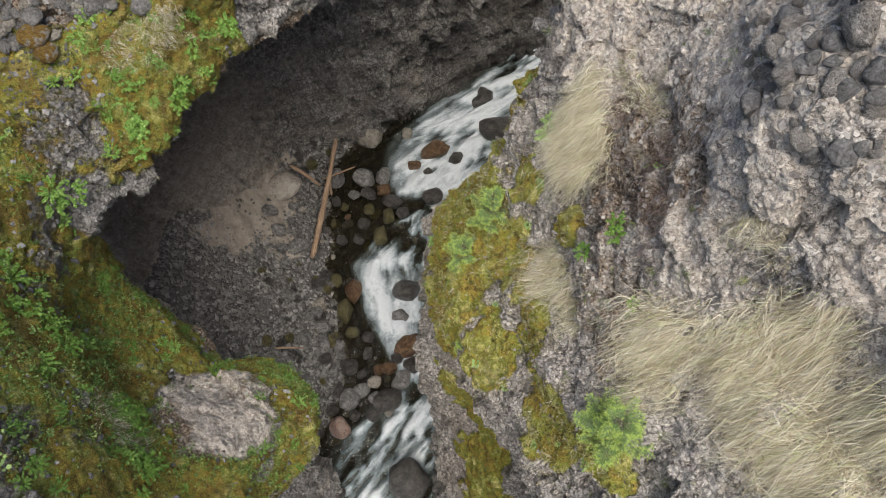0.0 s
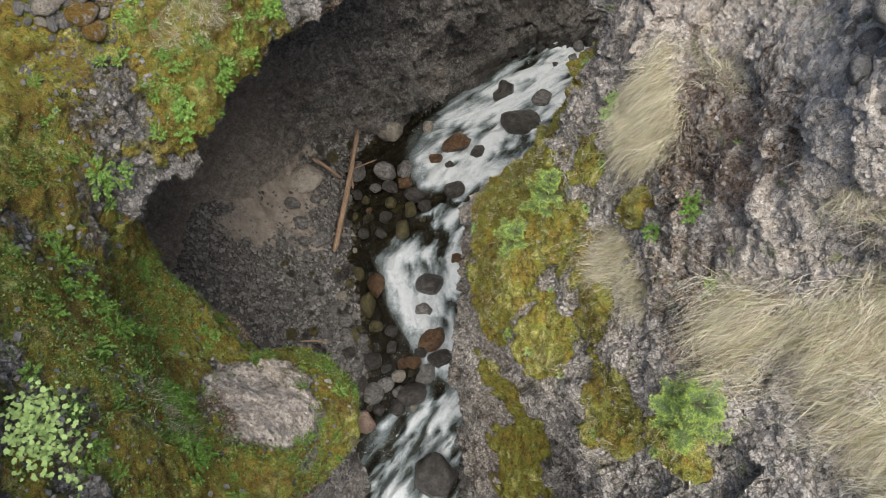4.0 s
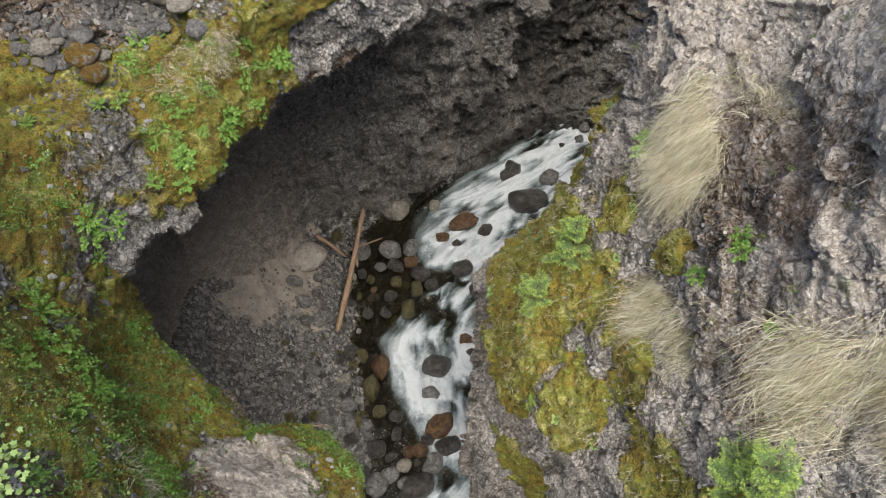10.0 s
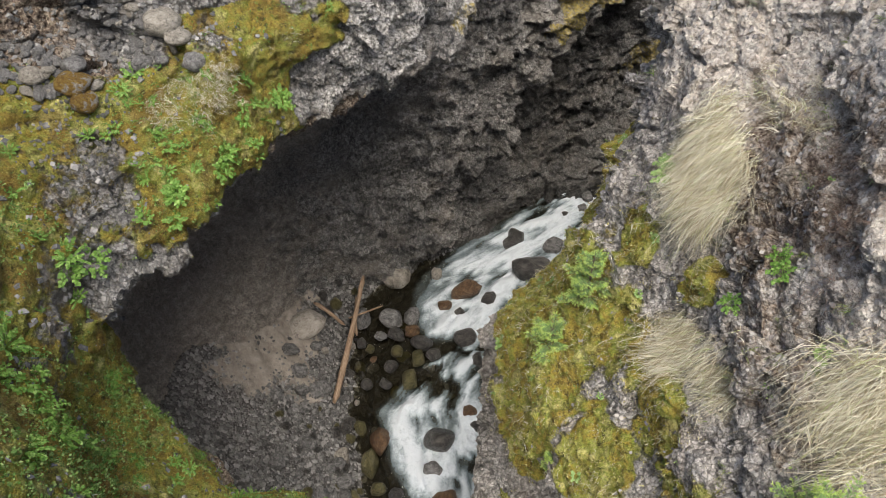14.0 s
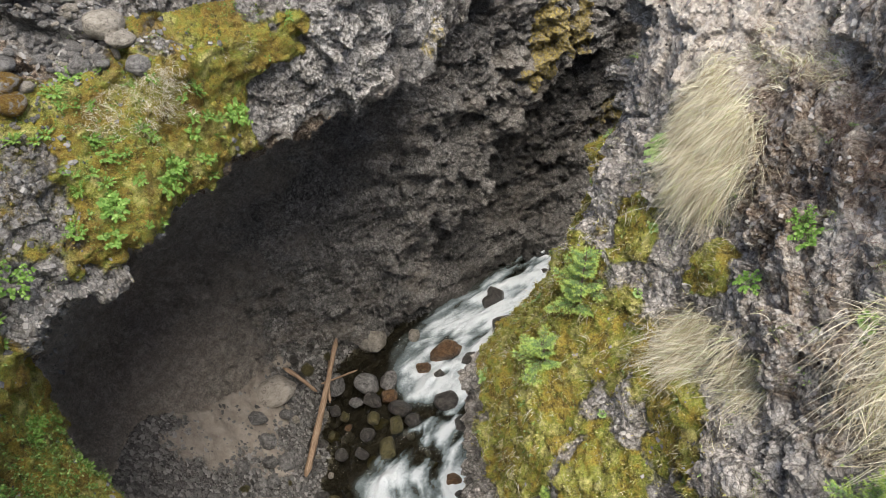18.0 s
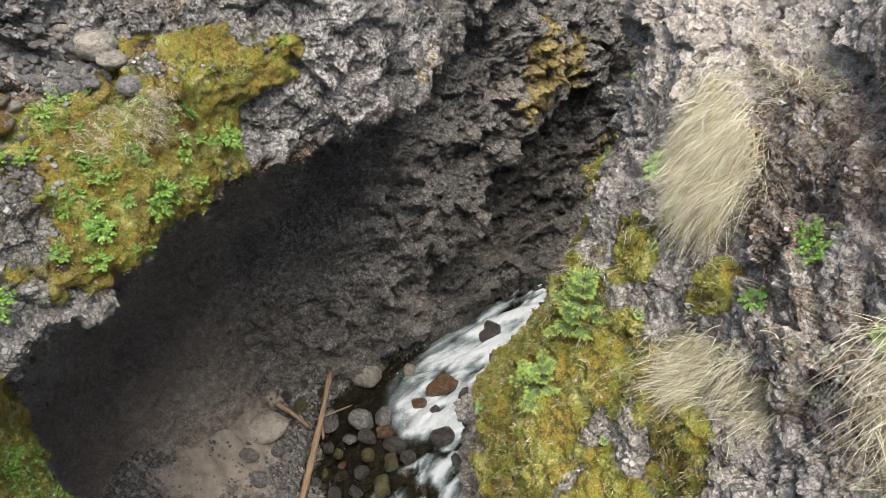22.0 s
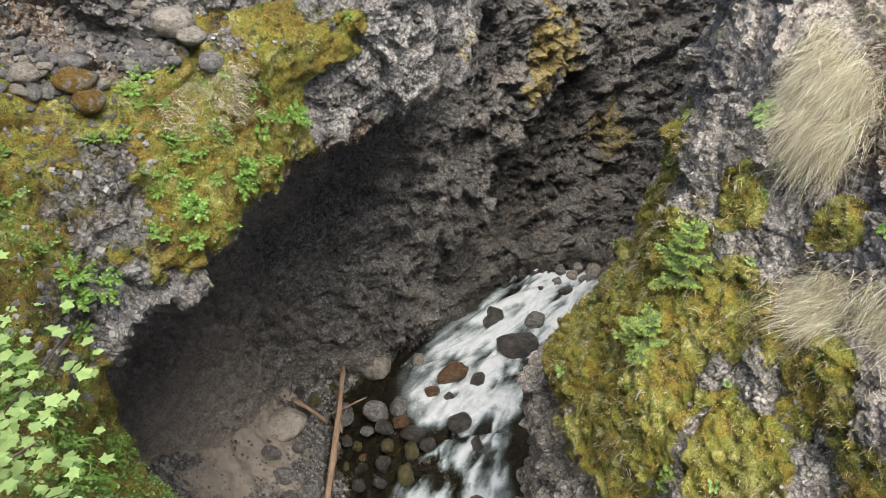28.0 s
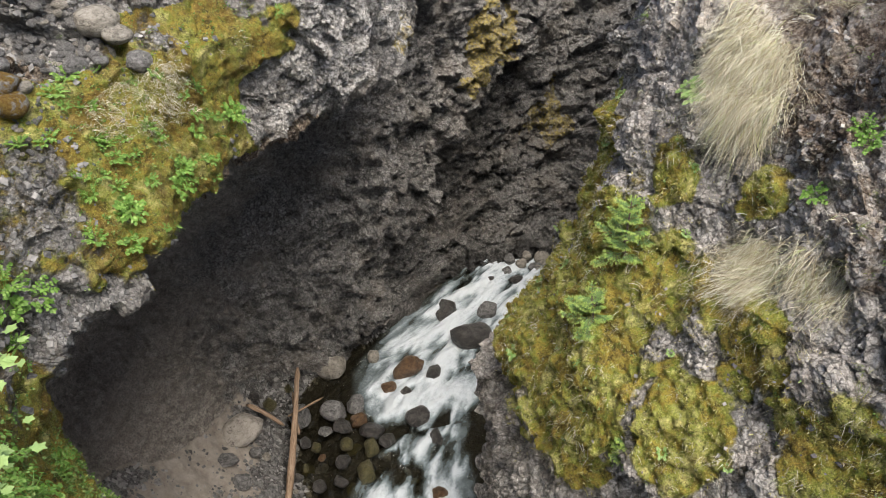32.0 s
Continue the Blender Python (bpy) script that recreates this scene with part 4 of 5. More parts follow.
boulder(6.2, 27.5, -14.9, 0.3, 0.3, "grey")
boulder(6.05, 26.02, -15.1, 0.49, 0.23, "dark")
boulder(4.82, 26.4, -15.09, 0.29, 0.15, "dark")
boulder(1.95, 24.39, -15.19, 0.55, 0.38, "dark")
boulder(-1.34, 5.48, -16.15, 0.84, 0.84, "dark")
boulder(-4.38, 5.01, -16.19, 0.48, 0.36, "dark")

slab = boulder(-7.35, 18.15, -13.9, 0.72, 0.5, "pale")
slab.data, slab.scale = stone_mesh(4, "dust"), (0.82, 0.68, 0.5)
tagged(slab, "smooth tan slab of rock at the edge of the silt")
for x, y, z, size in ((-6.9, 17.3, -14.2, 0.24), (-7.75, 16.7, -13.65, 0.4), (-7.3, 15.9, -13.95, 0.36), (-7.1, 14.9, -13.9, 0.3), (-5.5, 12.2, -14.9, 0.4), (-5.2, 11.6, -14.95, 0.34)):
    boulder(x, y, z, size, size * 0.8, "grey")


def rod(name, a, b, r0, r1, material, bend=0.05, seed=1, sides=8, rings=14):
    """A stick or log from a to b, tapered, slightly bent and knobbly."""
    a, b = np.array(a, float), np.array(b, float)
    way = b - a
    length = np.linalg.norm(way)
    rnd = np.random.RandomState(seed)
    ph = rnd.rand(3) * 6
    t = np.linspace(0, 1, rings)
    co = []
    for k, u in enumerate(t):
        c = np.array((bend * math.sin(u * 3.1 + ph[0]) - bend * math.sin(ph[0]) * (1 - u), bend * 0.6 * math.sin(u * 5 + ph[1]), u * length))
        rad = (r0 + (r1 - r0) * u) * (0.55 if k in (0, rings - 1) else 1)
        for j in range(sides):
            an = 2 * math.pi * j / sides
            rr = rad * (1 + 0.12 * rnd.randn())
            co.append(c + np.array((rr * math.cos(an), rr * math.sin(an), 0.04 * rnd.randn() if k in (0, rings - 1) else 0)))
    f = [(k * sides + j, k * sides + (j + 1) % sides, (k + 1) * sides + (j + 1) % sides, (k + 1) * sides + j) for k in range(rings - 1) for j in range(sides)]
    bm = bmesh.new()
    vs = [bm.verts.new(c) for c in co]
    for q in f:
        bm.faces.new([vs[i] for i in q])
    bm.faces.new(vs[:sides][::-1])
    bm.faces.new(vs[-sides:])
    me = bpy.data.meshes.new(name)
    bm.to_mesh(me)
    bm.free()
    me.polygons.foreach_set("use_smooth", np.full(len(me.polygons), True))
    me.materials.append(material)
    ob = new(name, me)
    ob.matrix_world = Matrix.Translation(a) @ Vector(way).to_track_quat("Z", "Y").to_matrix().to_4x4()
    return ob


tagged(rod("log", (-5.96, 15.05, -14.95), (-5.06, 20.55, -13.4), 0.14, 0.1, wood, 0.06, 3, 10, 20), "long stripped brown log leaning across the gravel bank", "log")
tagged(rod("driftwood_stick", (-7.05, 19.1, -13.45), (-5.85, 18.8, -14.55), 0.1, 0.07, wood, 0.04, 5), "grey-brown broken driftwood stick against the rock", "stick", "driftwood")
tagged(rod("driftwood_stick", (-5.65, 18.95, -14.35), (-4.2, 19.75, -14.5), 0.05, 0.035, wood, 0.03, 6), "thin pale driftwood stick lying over stones", "stick", "driftwood")
tagged(rod("driftwood_stick", (-5.3, 18.3, -14.75), (-5.4, 19.9, -14.0), 0.07, 0.05, wood, 0.04, 7), "short brown driftwood stick beside the log", "stick", "driftwood")
tagged(rod("driftwood_stick", (-6.6, 9.95, -13.0), (-5.6, 10.1, -13.5), 0.05, 0.03, wood, 0.03, 8), "short pale driftwood stick on the gravel", "stick", "driftwood")


# ---- loose stones on the ledge and the slope ----
def loose(n, weight, low, high, kinds, label, group, name="stone", sink=0.25, flat=0.7):
    at, up = scatter(weight, n)
    for k in range(n):
        r = rng.uniform(low, high) * (0.7 + 0.6 * rng.rand() ** 2)
        ob = new(name, stone_mesh((0, 2, 3, 5, 6, 8, 9, 11)[rng.randint(8)] if name == "rock" else rng.randint(12) if name != "stone" else 1 + 3 * rng.randint(4), kinds[rng.randint(len(kinds))]))
        ob.location = at[k] + up[k] * r * (flat - sink)
        q = Vector(up[k]).to_track_quat("Z", "Y")
        ob.rotation_mode = "QUATERNION"
        ob.rotation_quaternion = q @ Euler((rng.randn() * 0.2, rng.randn() * 0.2, rng.rand() * 6.3)).to_quaternion()
        ob.scale = (r * rng.uniform(0.9, 1.4), r, r * flat)
        tagged(ob, label, "stone", group)


WEST, EAST_S, GROUND = on(west_m), on(east_m), on(ground_m)
UPW = np.clip(FACE_N[:, 2], 0, 1)
ledge = WEST * UPW * most(patch(FACE_C, (-8.1, 10.0, 3.6), (0.7, 0.6, 0.5), 0.2), patch(FACE_C, (-7.1, 11.0, 3.7), (0.9, 0.6, 0.6), 0.2))
loose(200, ledge, 0.045, 0.11, ("grey", "grey", "grey", "grey", "pale"), "rounded grey cobble piled on the ledge", "cobbles on the ledge")
loose(150, WEST * UPW * patch(FACE_C, (-7.6, 9.3, 2.9), (0.7, 1.0, 1.0), 0.3), 0.02, 0.045, ("grey", "grey", "pale"), "small pale pebble on the mossy ledge", "pebbles on the ledge", "pebble")


def ledge_stone(p, size, kind, label, turn=0.0):
    at, up = ground_at(p)
    ob = new("boulder", stone_mesh(1 + 3 * (int(turn * 10) % 4), kind))
    ob.location = at + np.array((0, 0, size[2] * 0.55))
    ob.rotation_euler = (0.1, 0.05, turn)
    ob.scale = size
    return tagged(ob, label, "boulder")


ledge_stone((-6.45, 11.25, 3.75), (0.36, 0.28, 0.22), "pale", "large smooth tan boulder perched on the ledge", 0.2)
ledge_stone((-6.3, 11.05, 3.55), (0.26, 0.2, 0.14), "pale", "flat pale stone under the tan boulder", 0.9)
ledge_stone((-5.95, 10.95, 3.2), (0.24, 0.2, 0.16), "grey", "blue-grey rounded boulder at the moss edge", 1.4)
ledge_stone((-7.65, 9.85, 3.35), (0.3, 0.26, 0.2), "moss", "boulder wrapped in rusty orange moss", 0.4)
ledge_stone((-7.5, 9.6, 3.15), (0.22, 0.2, 0.18), "moss", "small boulder wrapped in rusty orange moss", 1.1)
ledge_stone((-7.75, 10.15, 3.55), (0.26, 0.2, 0.13), "grey", "grey rounded boulder among cobbles", 2.0)
ledge_stone((-8.35, 9.85, 3.55), (0.2, 0.16, 0.14), "pale", "upright pale oval cobble on the ledge", 0.5)
loose(70, EAST_S * patch(FACE_C, (4.1, 5.5, 7.4), (0.8, 1.4, 0.9), 0.2), 0.05, 0.19, ("slope", "grey", "grey", "slope"), "angular grey rock block in the crumbling slope", "rock blocks on the slope", "rock", 0.5, 0.8)
loose(60, EAST_S * (1 - on(cover["moss"])) * (FACE_C[:, 2] > 1) * (FACE_C[:, 2] < 7), 0.04, 0.11, ("slope", "slope"), "angular grey rock fragment on the slope", "rock fragments on the slope", "rock", 0.5, 0.7)
loose(230, GROUND * (1 - 0.97 * np.clip(2 * on(cover["silt"]), 0, 1)) * (FACE_C[:, 1] < 21) * (FACE_C[:, 2] < -13.3) * (FACE_C[:, 0] < 0) * (FACE_C[:, 1] > 6), 0.12, 0.3, ("grey", "dark", "dark", "dark", "olive"), "grey cobble on the wet gravel bank", "cobbles by the stream", "cobble", 0.3)


# ---- gravel and chips, past counting ----
def chip_material(name, *stops):
    m = Mat(name)
    col = m.ramp(m.island(), *stops)
    col = m.mix(m.ramp(m.noise(25, 4), (0.35, 0.0), (0.7, 0.45)), col, m.mix(0.5, col, (0.5, 0.48, 0.45)))
    return m.surface(col, 0.85, m.bump(m.noise(40, 4), 0.4, 0.02))


gravel_mat = chip_material("loose_gravel", (0.0, (0.03, 0.03, 0.03)), (0.4, (0.09, 0.087, 0.084)), (0.75, (0.16, 0.153, 0.146)), (0.97, (0.26, 0.25, 0.24)))
chip_mat = chip_material("rock_chips", (0.0, (0.045, 0.037, 0.037)), (0.35, (0.18, 0.16, 0.152)), (0.7, (0.27, 0.25, 0.225)), (0.97, (0.34, 0.315, 0.285)))


def strewn(name, n, weight, low, high, material, label, category, flat=0.6, power=2.0):
    at, up = scatter(weight, n)
    size = low + (high - low) * rng.rand(n) ** power
    side_v = unit(np.cross(up, unit(rng.randn(n, 3))))
    frame3 = np.stack((side_v, np.cross(up, side_v), up), 2)
    mats = frame3 * np.stack((size * rng.uniform(0.8, 1.5, n), size, size * flat), 1)[:, None, :]
    base, f = CHIP
    jig = base
    co, faces = many(jig, f, mats @ turns(n), at)
    return tagged(new(name, mesh_of(name, co, faces, material)), label, category, kind="stuff")


dry = (FACE_C[:, 2] > water_level(FACE_C[:, 1]) - 0.1)
strewn("gravel", 11000, GROUND * dry * (1 - 0.93 * on(cover["silt"])) * (FACE_C[:, 1] < 24), 0.015, 0.085, gravel_mat, "loose dark grey gravel on the bank", "gravel")
strewn("rock_chips", 17000, EAST_S * (1 - on(cover["moss"])) * (FACE_C[:, 2] > -2) * (FACE_C[:, 1] < 13), 0.008, 0.04, chip_mat, "loose angular rock chips on the steep slope", "rock debris", 0.6, 3.5)
strewn("rubble", 6000, WEST * UPW * (1 - on(cover["moss"])) * (1 - on(cover["pale"])) * (FACE_C[:, 2] > -5) * (FACE_C[:, 1] < 12), 0.012, 0.055, gravel_mat, "small grey rubble between mossy rocks", "rock debris")


# ---- grasses and moss ----
def leaf_material(name, *stops, rough=0.6):
    m = Mat(name)
    col = m.ramp(m.island(), *stops)
    col = m.mix(m.ramp(m.noise(3.5, 4), (0.42, 0.0), (0.66, 0.55)), col, m.mix(0.5, col, stops[0][1]))
    s = m.surface(col, rough, None, 0.25)
    tr = m.node("ShaderNodeBsdfTranslucent")
    m.put(tr.inputs["Color"], col)
    mx = m.node("ShaderNodeMixShader", Fac=0.3)
    m.t.links.new(m.out.inputs[0].links[0].from_socket, mx.inputs[1])
    m.t.links.new(tr.outputs[0], mx.inputs[2])
    m.t.links.new(mx.outputs[0], m.out.inputs[0])
    return s


straw = leaf_material("dry_straw", (0.0, (0.2, 0.15, 0.085)), (0.2, (0.45, 0.38, 0.25)), (0.5, (0.73, 0.67, 0.51)), (0.85, (0.9, 0.87, 0.73)), (0.95, (0.46, 0.52, 0.22)))
fresh_grass = leaf_material("fresh_grass", (0.0, (0.12, 0.19, 0.03)), (0.5, (0.21, 0.3, 0.06)), (0.9, (0.4, 0.4, 0.14)))
moss_tips = leaf_material("moss_tips", (0.0, (0.1, 0.08, 0.025)), (0.3, (0.34, 0.28, 0.08)), (0.65, (0.46, 0.44, 0.13)), (0.85, (0.7, 0.65, 0.33)))
moss_dark = leaf_material("dark_moss", (0.0, (0.1, 0.075, 0.02)), (0.35, (0.36, 0.26, 0.05)), (0.7, (0.38, 0.38, 0.08)), (0.92, (0.6, 0.54, 0.2)))
moss_rust = leaf_material("rusty_moss", (0.0, (0.1, 0.045, 0.012)), (0.5, (0.24, 0.13, 0.025)), (0.95, (0.36, 0.24, 0.05)))
twig_brown = leaf_material("dead_twigs", (0.0, (0.1, 0.06, 0.045)), (0.5, (0.2, 0.13, 0.1)), (0.95, (0.34, 0.26, 0.2)))
green_leaf = leaf_material("green_leaf", (0.0, (0.08, 0.16, 0.025)), (0.5, (0.155, 0.285, 0.052)), (0.95, (0.29, 0.42, 0.12)), rough=0.5)
sprout_leaf = leaf_material("sprout_leaf", (0.0, (0.07, 0.14, 0.025)), (0.5, (0.16, 0.27, 0.06)), (0.95, (0.33, 0.42, 0.15)), rough=0.5)
pale_leaf = leaf_material("pale_leaf", (0.0, (0.16, 0.27, 0.07)), (0.5, (0.26, 0.38, 0.13)), (0.95, (0.4, 0.5, 0.2)), rough=0.5)
spruce_needle = leaf_material("spruce_needle", (0.0, (0.15, 0.26, 0.09)), (0.5, (0.24, 0.38, 0.13)), (0.95, (0.35, 0.48, 0.19)))
spruce_tip = leaf_material("spruce_tip", (0.0, (0.32, 0.46, 0.1)), (0.5, (0.45, 0.58, 0.15)), (0.95, (0.58, 0.68, 0.24)))
bark = stone_material("bark", (0.1, 0.07, 0.05), (0.19, 0.14, 0.11), (0.28, 0.23, 0.2), 0.9)


def blades(at, up, length, width, lift=0.6, loose_v=0.5, droop=0.6, steps=4, bias=None):
    """Grass blades that rise from their roots and bend down the slope."""
    n = len(at)
    down = unit(np.array((0, 0, -1.0)) - up * (-up[:, 2:3]))
    lean = unit(rng.randn(n, 3) + (0 if bias is None else bias))
    d0 = unit(up * lift + np.array((0, 0, 0.35)) + lean * loose_v)
    hang = (down * 0.7 + np.array((0, 0, -0.5))) * droop
    side_v = unit(np.cross(d0, unit(rng.randn(n, 3))))
    rows_v = []
    for k in range(steps):
        t = k / (steps - 1)
        c = at + length[:, None] * (t * d0 + t * t * hang)
        w = width[:, None] * side_v * (1 - 0.9 * t ** 1.5)
        rows_v += [c - w, c + w]
    co = np.stack(rows_v, 1)
    f = np.array([(2 * k, 2 * k + 1, 2 * k + 3, 2 * k + 2) for k in range(steps - 1)])
    faces = (f[None] + (np.arange(n) * steps * 2)[:, None, None]).reshape(-1, 4)
    return co.reshape(-1, 3), faces


def tufts(name, roots, per, weight, long_v, width, material, label, category, spread=0.05, comb=0.8, flow=(0, 0, 0), **kw):
    """Blades in tufts: one mesh of stuff."""
    at, up = scatter(weight, roots)
    i = np.repeat(np.arange(roots), per)
    off = rng.randn(len(i), 3) * spread
    off -= (off * up[i]).sum(1, keepdims=True) * up[i]
    length = rng.uniform(0.5, 1.0, len(i)) * long_v * np.repeat(rng.uniform(0.6, 1.15, roots), per)
    bias = comb * (np.repeat(unit(rng.randn(roots, 3)), per, 0) + np.array(flow))
    co, f = blades(at[i] + off - up[i] * 0.02, up[i], length, np.full(len(i), width) * rng.uniform(0.6, 1.2, len(i)), bias=bias, **kw)
    return tagged(new(name, mesh_of(name, co, f, material, True)), label, category, kind="stuff")


def spot_on(*blobs):
    return most(*[patch(FACE_C, c, s, 0.7, 9, 1.3) ** 1.5 for c, s in blobs])


E_OPEN = EAST_S * np.clip(FACE_N[:, 2] + 0.6, 0, 1)
tufts("dry_grass", 480, 28, E_OPEN * spot_on(((2.42, 7.4, 3.8), (0.36, 0.75, 0.8)), ((2.3, 6.7, 3.2), (0.28, 0.5, 0.5))), 0.5, 0.0036, straw, "thick mat of pale dry grass hanging down the slope", "dry grass", lift=0.3, loose_v=0.8, droop=0.9, spread=0.13, comb=1.6, flow=(-1.3, -0.5, -0.5))
tufts("dry_grass", 260, 26, E_OPEN * spot_on(((2.05, 5.75, 1.55), (0.3, 0.5, 0.4)), ((2.2, 5.05, 1.95), (0.36, 0.5, 0.4))), 0.42, 0.0036, straw, "tufts of bleached dry grass below the rock rib", "dry grass", lift=0.3, loose_v=0.8, droop=0.85, spread=0.13, comb=1.6, flow=(-1.3, -0.5, -0.5))
tufts("dry_grass", 900, 26, E_OPEN * spot_on(((4.3, 3.1, 4.4), (1.3, 1.0, 1.0)), ((3.3, 3.6, 3.6), (0.8, 0.7, 0.8)), ((5.0, 2.2, 4.7), (1.2, 1.0, 1.0))), 0.5, 0.0036, straw, "long pale dry grass combed over the slope", "dry grass", lift=0.3, loose_v=0.8, droop=0.85, spread=0.16, comb=1.6, flow=(-1.3, -0.5, -0.5))
tufts("dry_grass", 90, 26, E_OPEN * spot_on(((3.15, 12.0, 2.6), (0.4, 0.6, 0.5)), ((3.1, 7.4, 4.6), (0.5, 0.5, 0.5)), ((4.1, 4.2, 5.5), (0.5, 0.4, 0.4))), 0.34, 0.004, straw, "small tufts of dry grass on the rocks", "dry grass", lift=0.4, loose_v=0.5, droop=0.6)
tufts("dry_grass", 300, 9, E_OPEN * (FACE_C[:, 2] > -2) * (FACE_C[:, 2] < 5.5) * (FACE_C[:, 1] < 12), 0.24, 0.0035, straw, "thin scattered dry grass on the slope", "dry grass", loose_v=0.7, droop=0.5)
tufts("dead_stems", 120, 14, E_OPEN * spot_on(((3.0, 7.2, 4.5), (0.6, 0.8, 0.7)), ((3.2, 5.6, 4.3), (0.8, 1.0, 0.9))), 0.3, 0.003, twig_brown, "brown dead stems and twigs on the rubble", "dead plants", loose_v=1.0, droop=0.3)
tufts("green_grass", 110, 16, E_OPEN * (0.25 * (FACE_C[:, 2] > 0) * (FACE_C[:, 1] < 11) + spot_on(((4.0, 3.8, 4.4), (0.8, 0.6, 0.6)), ((2.8, 5.7, 3.7), (0.3, 0.4, 0.4)))), 0.22, 0.004, fresh_grass, "fresh green grass tufts on the slope", "grass", droop=0.35)
BANK = WEST * on(cover["moss"])
tufts("dry_grass", 420, 9, EAST_S * on(cover["moss"]) * (FACE_C[:, 2] > -3), 0.24, 0.0035, straw, "thin dry grass growing out of the moss", "dry grass", loose_v=0.5, droop=0.7)
tufts("dry_grass", 300, 18, WEST * spot_on(((-6.0, 10.7, 2.7), (1.0, 0.7, 0.6)), ((-4.7, 11.8, 2.8), (0.5, 0.6, 0.5)), ((-6.2, 3.0, 0.4), (0.7, 0.7, 1.0))) * (UPW > 0.1), 0.24, 0.0035, straw, "wispy dry grass on the mossy ledge", "dry grass", loose_v=0.6, droop=0.5)
tufts("green_grass", 1300, 11, BANK * (UPW > 0.12), 0.13, 0.0035, fresh_grass, "short green grass growing through the moss", "grass", loose_v=0.6, droop=0.3)
tufts("moss_cushion", 10000, 6, BANK * 1.0, 0.055, 0.007, moss_dark, "golden-green moss covering the ledges", "moss", spread=0.035, loose_v=0.9, droop=0.2, steps=2)
tufts("moss_cushion", 9500, 7, EAST_S * on(cover["moss"]) * (FACE_C[:, 2] > -5), 0.07, 0.008, moss_tips, "yellow-green moss cushions on the rock rim", "moss", spread=0.035, loose_v=0.9, droop=0.2, steps=2)
tufts("rusty_moss", 900, 7, BANK * spot_on(((-5.3, 10.8, 2.0), (1.0, 1.0, 0.8)), ((-4.8, 4.9, -3.6), (1.0, 0.8, 0.8)), ((-6.6, 8.8, 1.0), (0.6, 0.6, 0.6))), 0.05, 0.005, moss_rust, "rusty orange moss on the ledge rim", "moss", spread=0.035, loose_v=0.9, droop=0.2, steps=2)


# ---- leafy plants ----
LEAF = np.array(((0, 0, 0), (0.32, 0.3, 0.05), (0.36, 0.6, 0.03), (0, 1, -0.04), (-0.36, 0.6, 0.03), (-0.32, 0.3, 0.05), (0, 0.5, 0.0)))
LEAF_F = np.array(((0, 1, 6), (1, 2, 6), (2, 3, 6), (3, 4, 6), (4, 5, 6), (5, 0, 6)))


def frames(ways, tops):
    """Matrices whose y goes along ways and whose z is near tops."""
    y = unit(ways)
    x = unit(np.cross(y, tops))
    return np.stack((x, y, np.cross(x, y)), 2)


def leafy(seed, stems, height, leaf, pairs, spread, material):
    """A small plant: stems that arch out, with leaflets in pairs."""
    r = np.random.RandomState(seed)
    wood_co, wood_f, at, way, size = [], [], [], [], []
    for k in range(stems):
        an = 2 * math.pi * (k + r.rand()) / stems
        out = np.array((math.cos(an), math.sin(an), 0))
        reach = spread * r.uniform(0.5, 1.1)
        tall = height * r.uniform(0.6, 1.1)
        c = [out * reach * t ** 1.2 + np.array((0, 0, tall * (1.5 * t - 0.6 * t * t))) for t in np.linspace(0, 1, 6)]
        side_v = np.cross(out, (0, 0, 1)) * 0.004
        b = len(wood_co)
        for i, q in enumerate(c):
            wood_co += [q - side_v, q + side_v, q + np.array((0, 0, 0.006))]
            if i:
                j = b + 3 * i
                wood_f += [(j - 3, j - 2, j + 1, j), (j - 2, j - 1, j + 2, j + 1), (j - 1, j - 3, j, j + 2)]
        for p in range(pairs):
            t = 0.35 + 0.65 * (p + 1) / pairs
            q = out * reach * t ** 1.2 + np.array((0, 0, tall * (1.5 * t - 0.6 * t * t)))
            for sg in (-1, 1):
                at.append(q)
                way.append(out * 0.6 + np.cross(out, (0, 0, 1)) * sg * r.uniform(0.6, 1.2) + np.array((0, 0, r.uniform(-0.3, 0.25))))
                size.append(leaf * r.uniform(0.7, 1.2) * (1 - 0.25 * abs(t - 0.7)))
        at.append(c[-1])
        way.append(out + np.array((0, 0, r.uniform(-0.5, 0.1))))
        size.append(leaf * 1.1)
    at, way, size = np.array(at), np.array(way), np.array(size)
    tops = np.array((0, 0, 1.0)) + 0.35 * r.randn(len(at), 3)
    mats = frames(way, tops) * size[:, None, None]
    co, f = many(LEAF, LEAF_F, mats, at)
    root = new("leafy_plant")
    part("stalk", mesh_of("stalk", np.array(wood_co), np.array(wood_f), green_leaf), root, "thin green stems")
    part("foliage", mesh_of("foliage", co, f, material), root)
    return root


KINDS = [leafy(1, 9, 0.2, 0.06, 4, 0.2, green_leaf), leafy(2, 12, 0.24, 0.05, 5, 0.24, green_leaf), leafy(3, 7, 0.16, 0.07, 3, 0.17, pale_leaf), leafy(4, 14, 0.26, 0.045, 9, 0.34, green_leaf), leafy(5, 8, 0.1, 0.045, 2, 0.1, pale_leaf)]
PLANT = ["bright green leafy plant rooted in the moss", "bushy green plant with small round leaflets", "pale green broad-leaved plant on the rock", "arching fern with many narrow green leaflets", "small pale green seedling on the rock"]
for root, text, word in zip(KINDS, PLANT, ("plant", "plant", "plant", "fern", "seedling")):
    tagged(root, text, word, "plants on the rock")
used_kind = set()


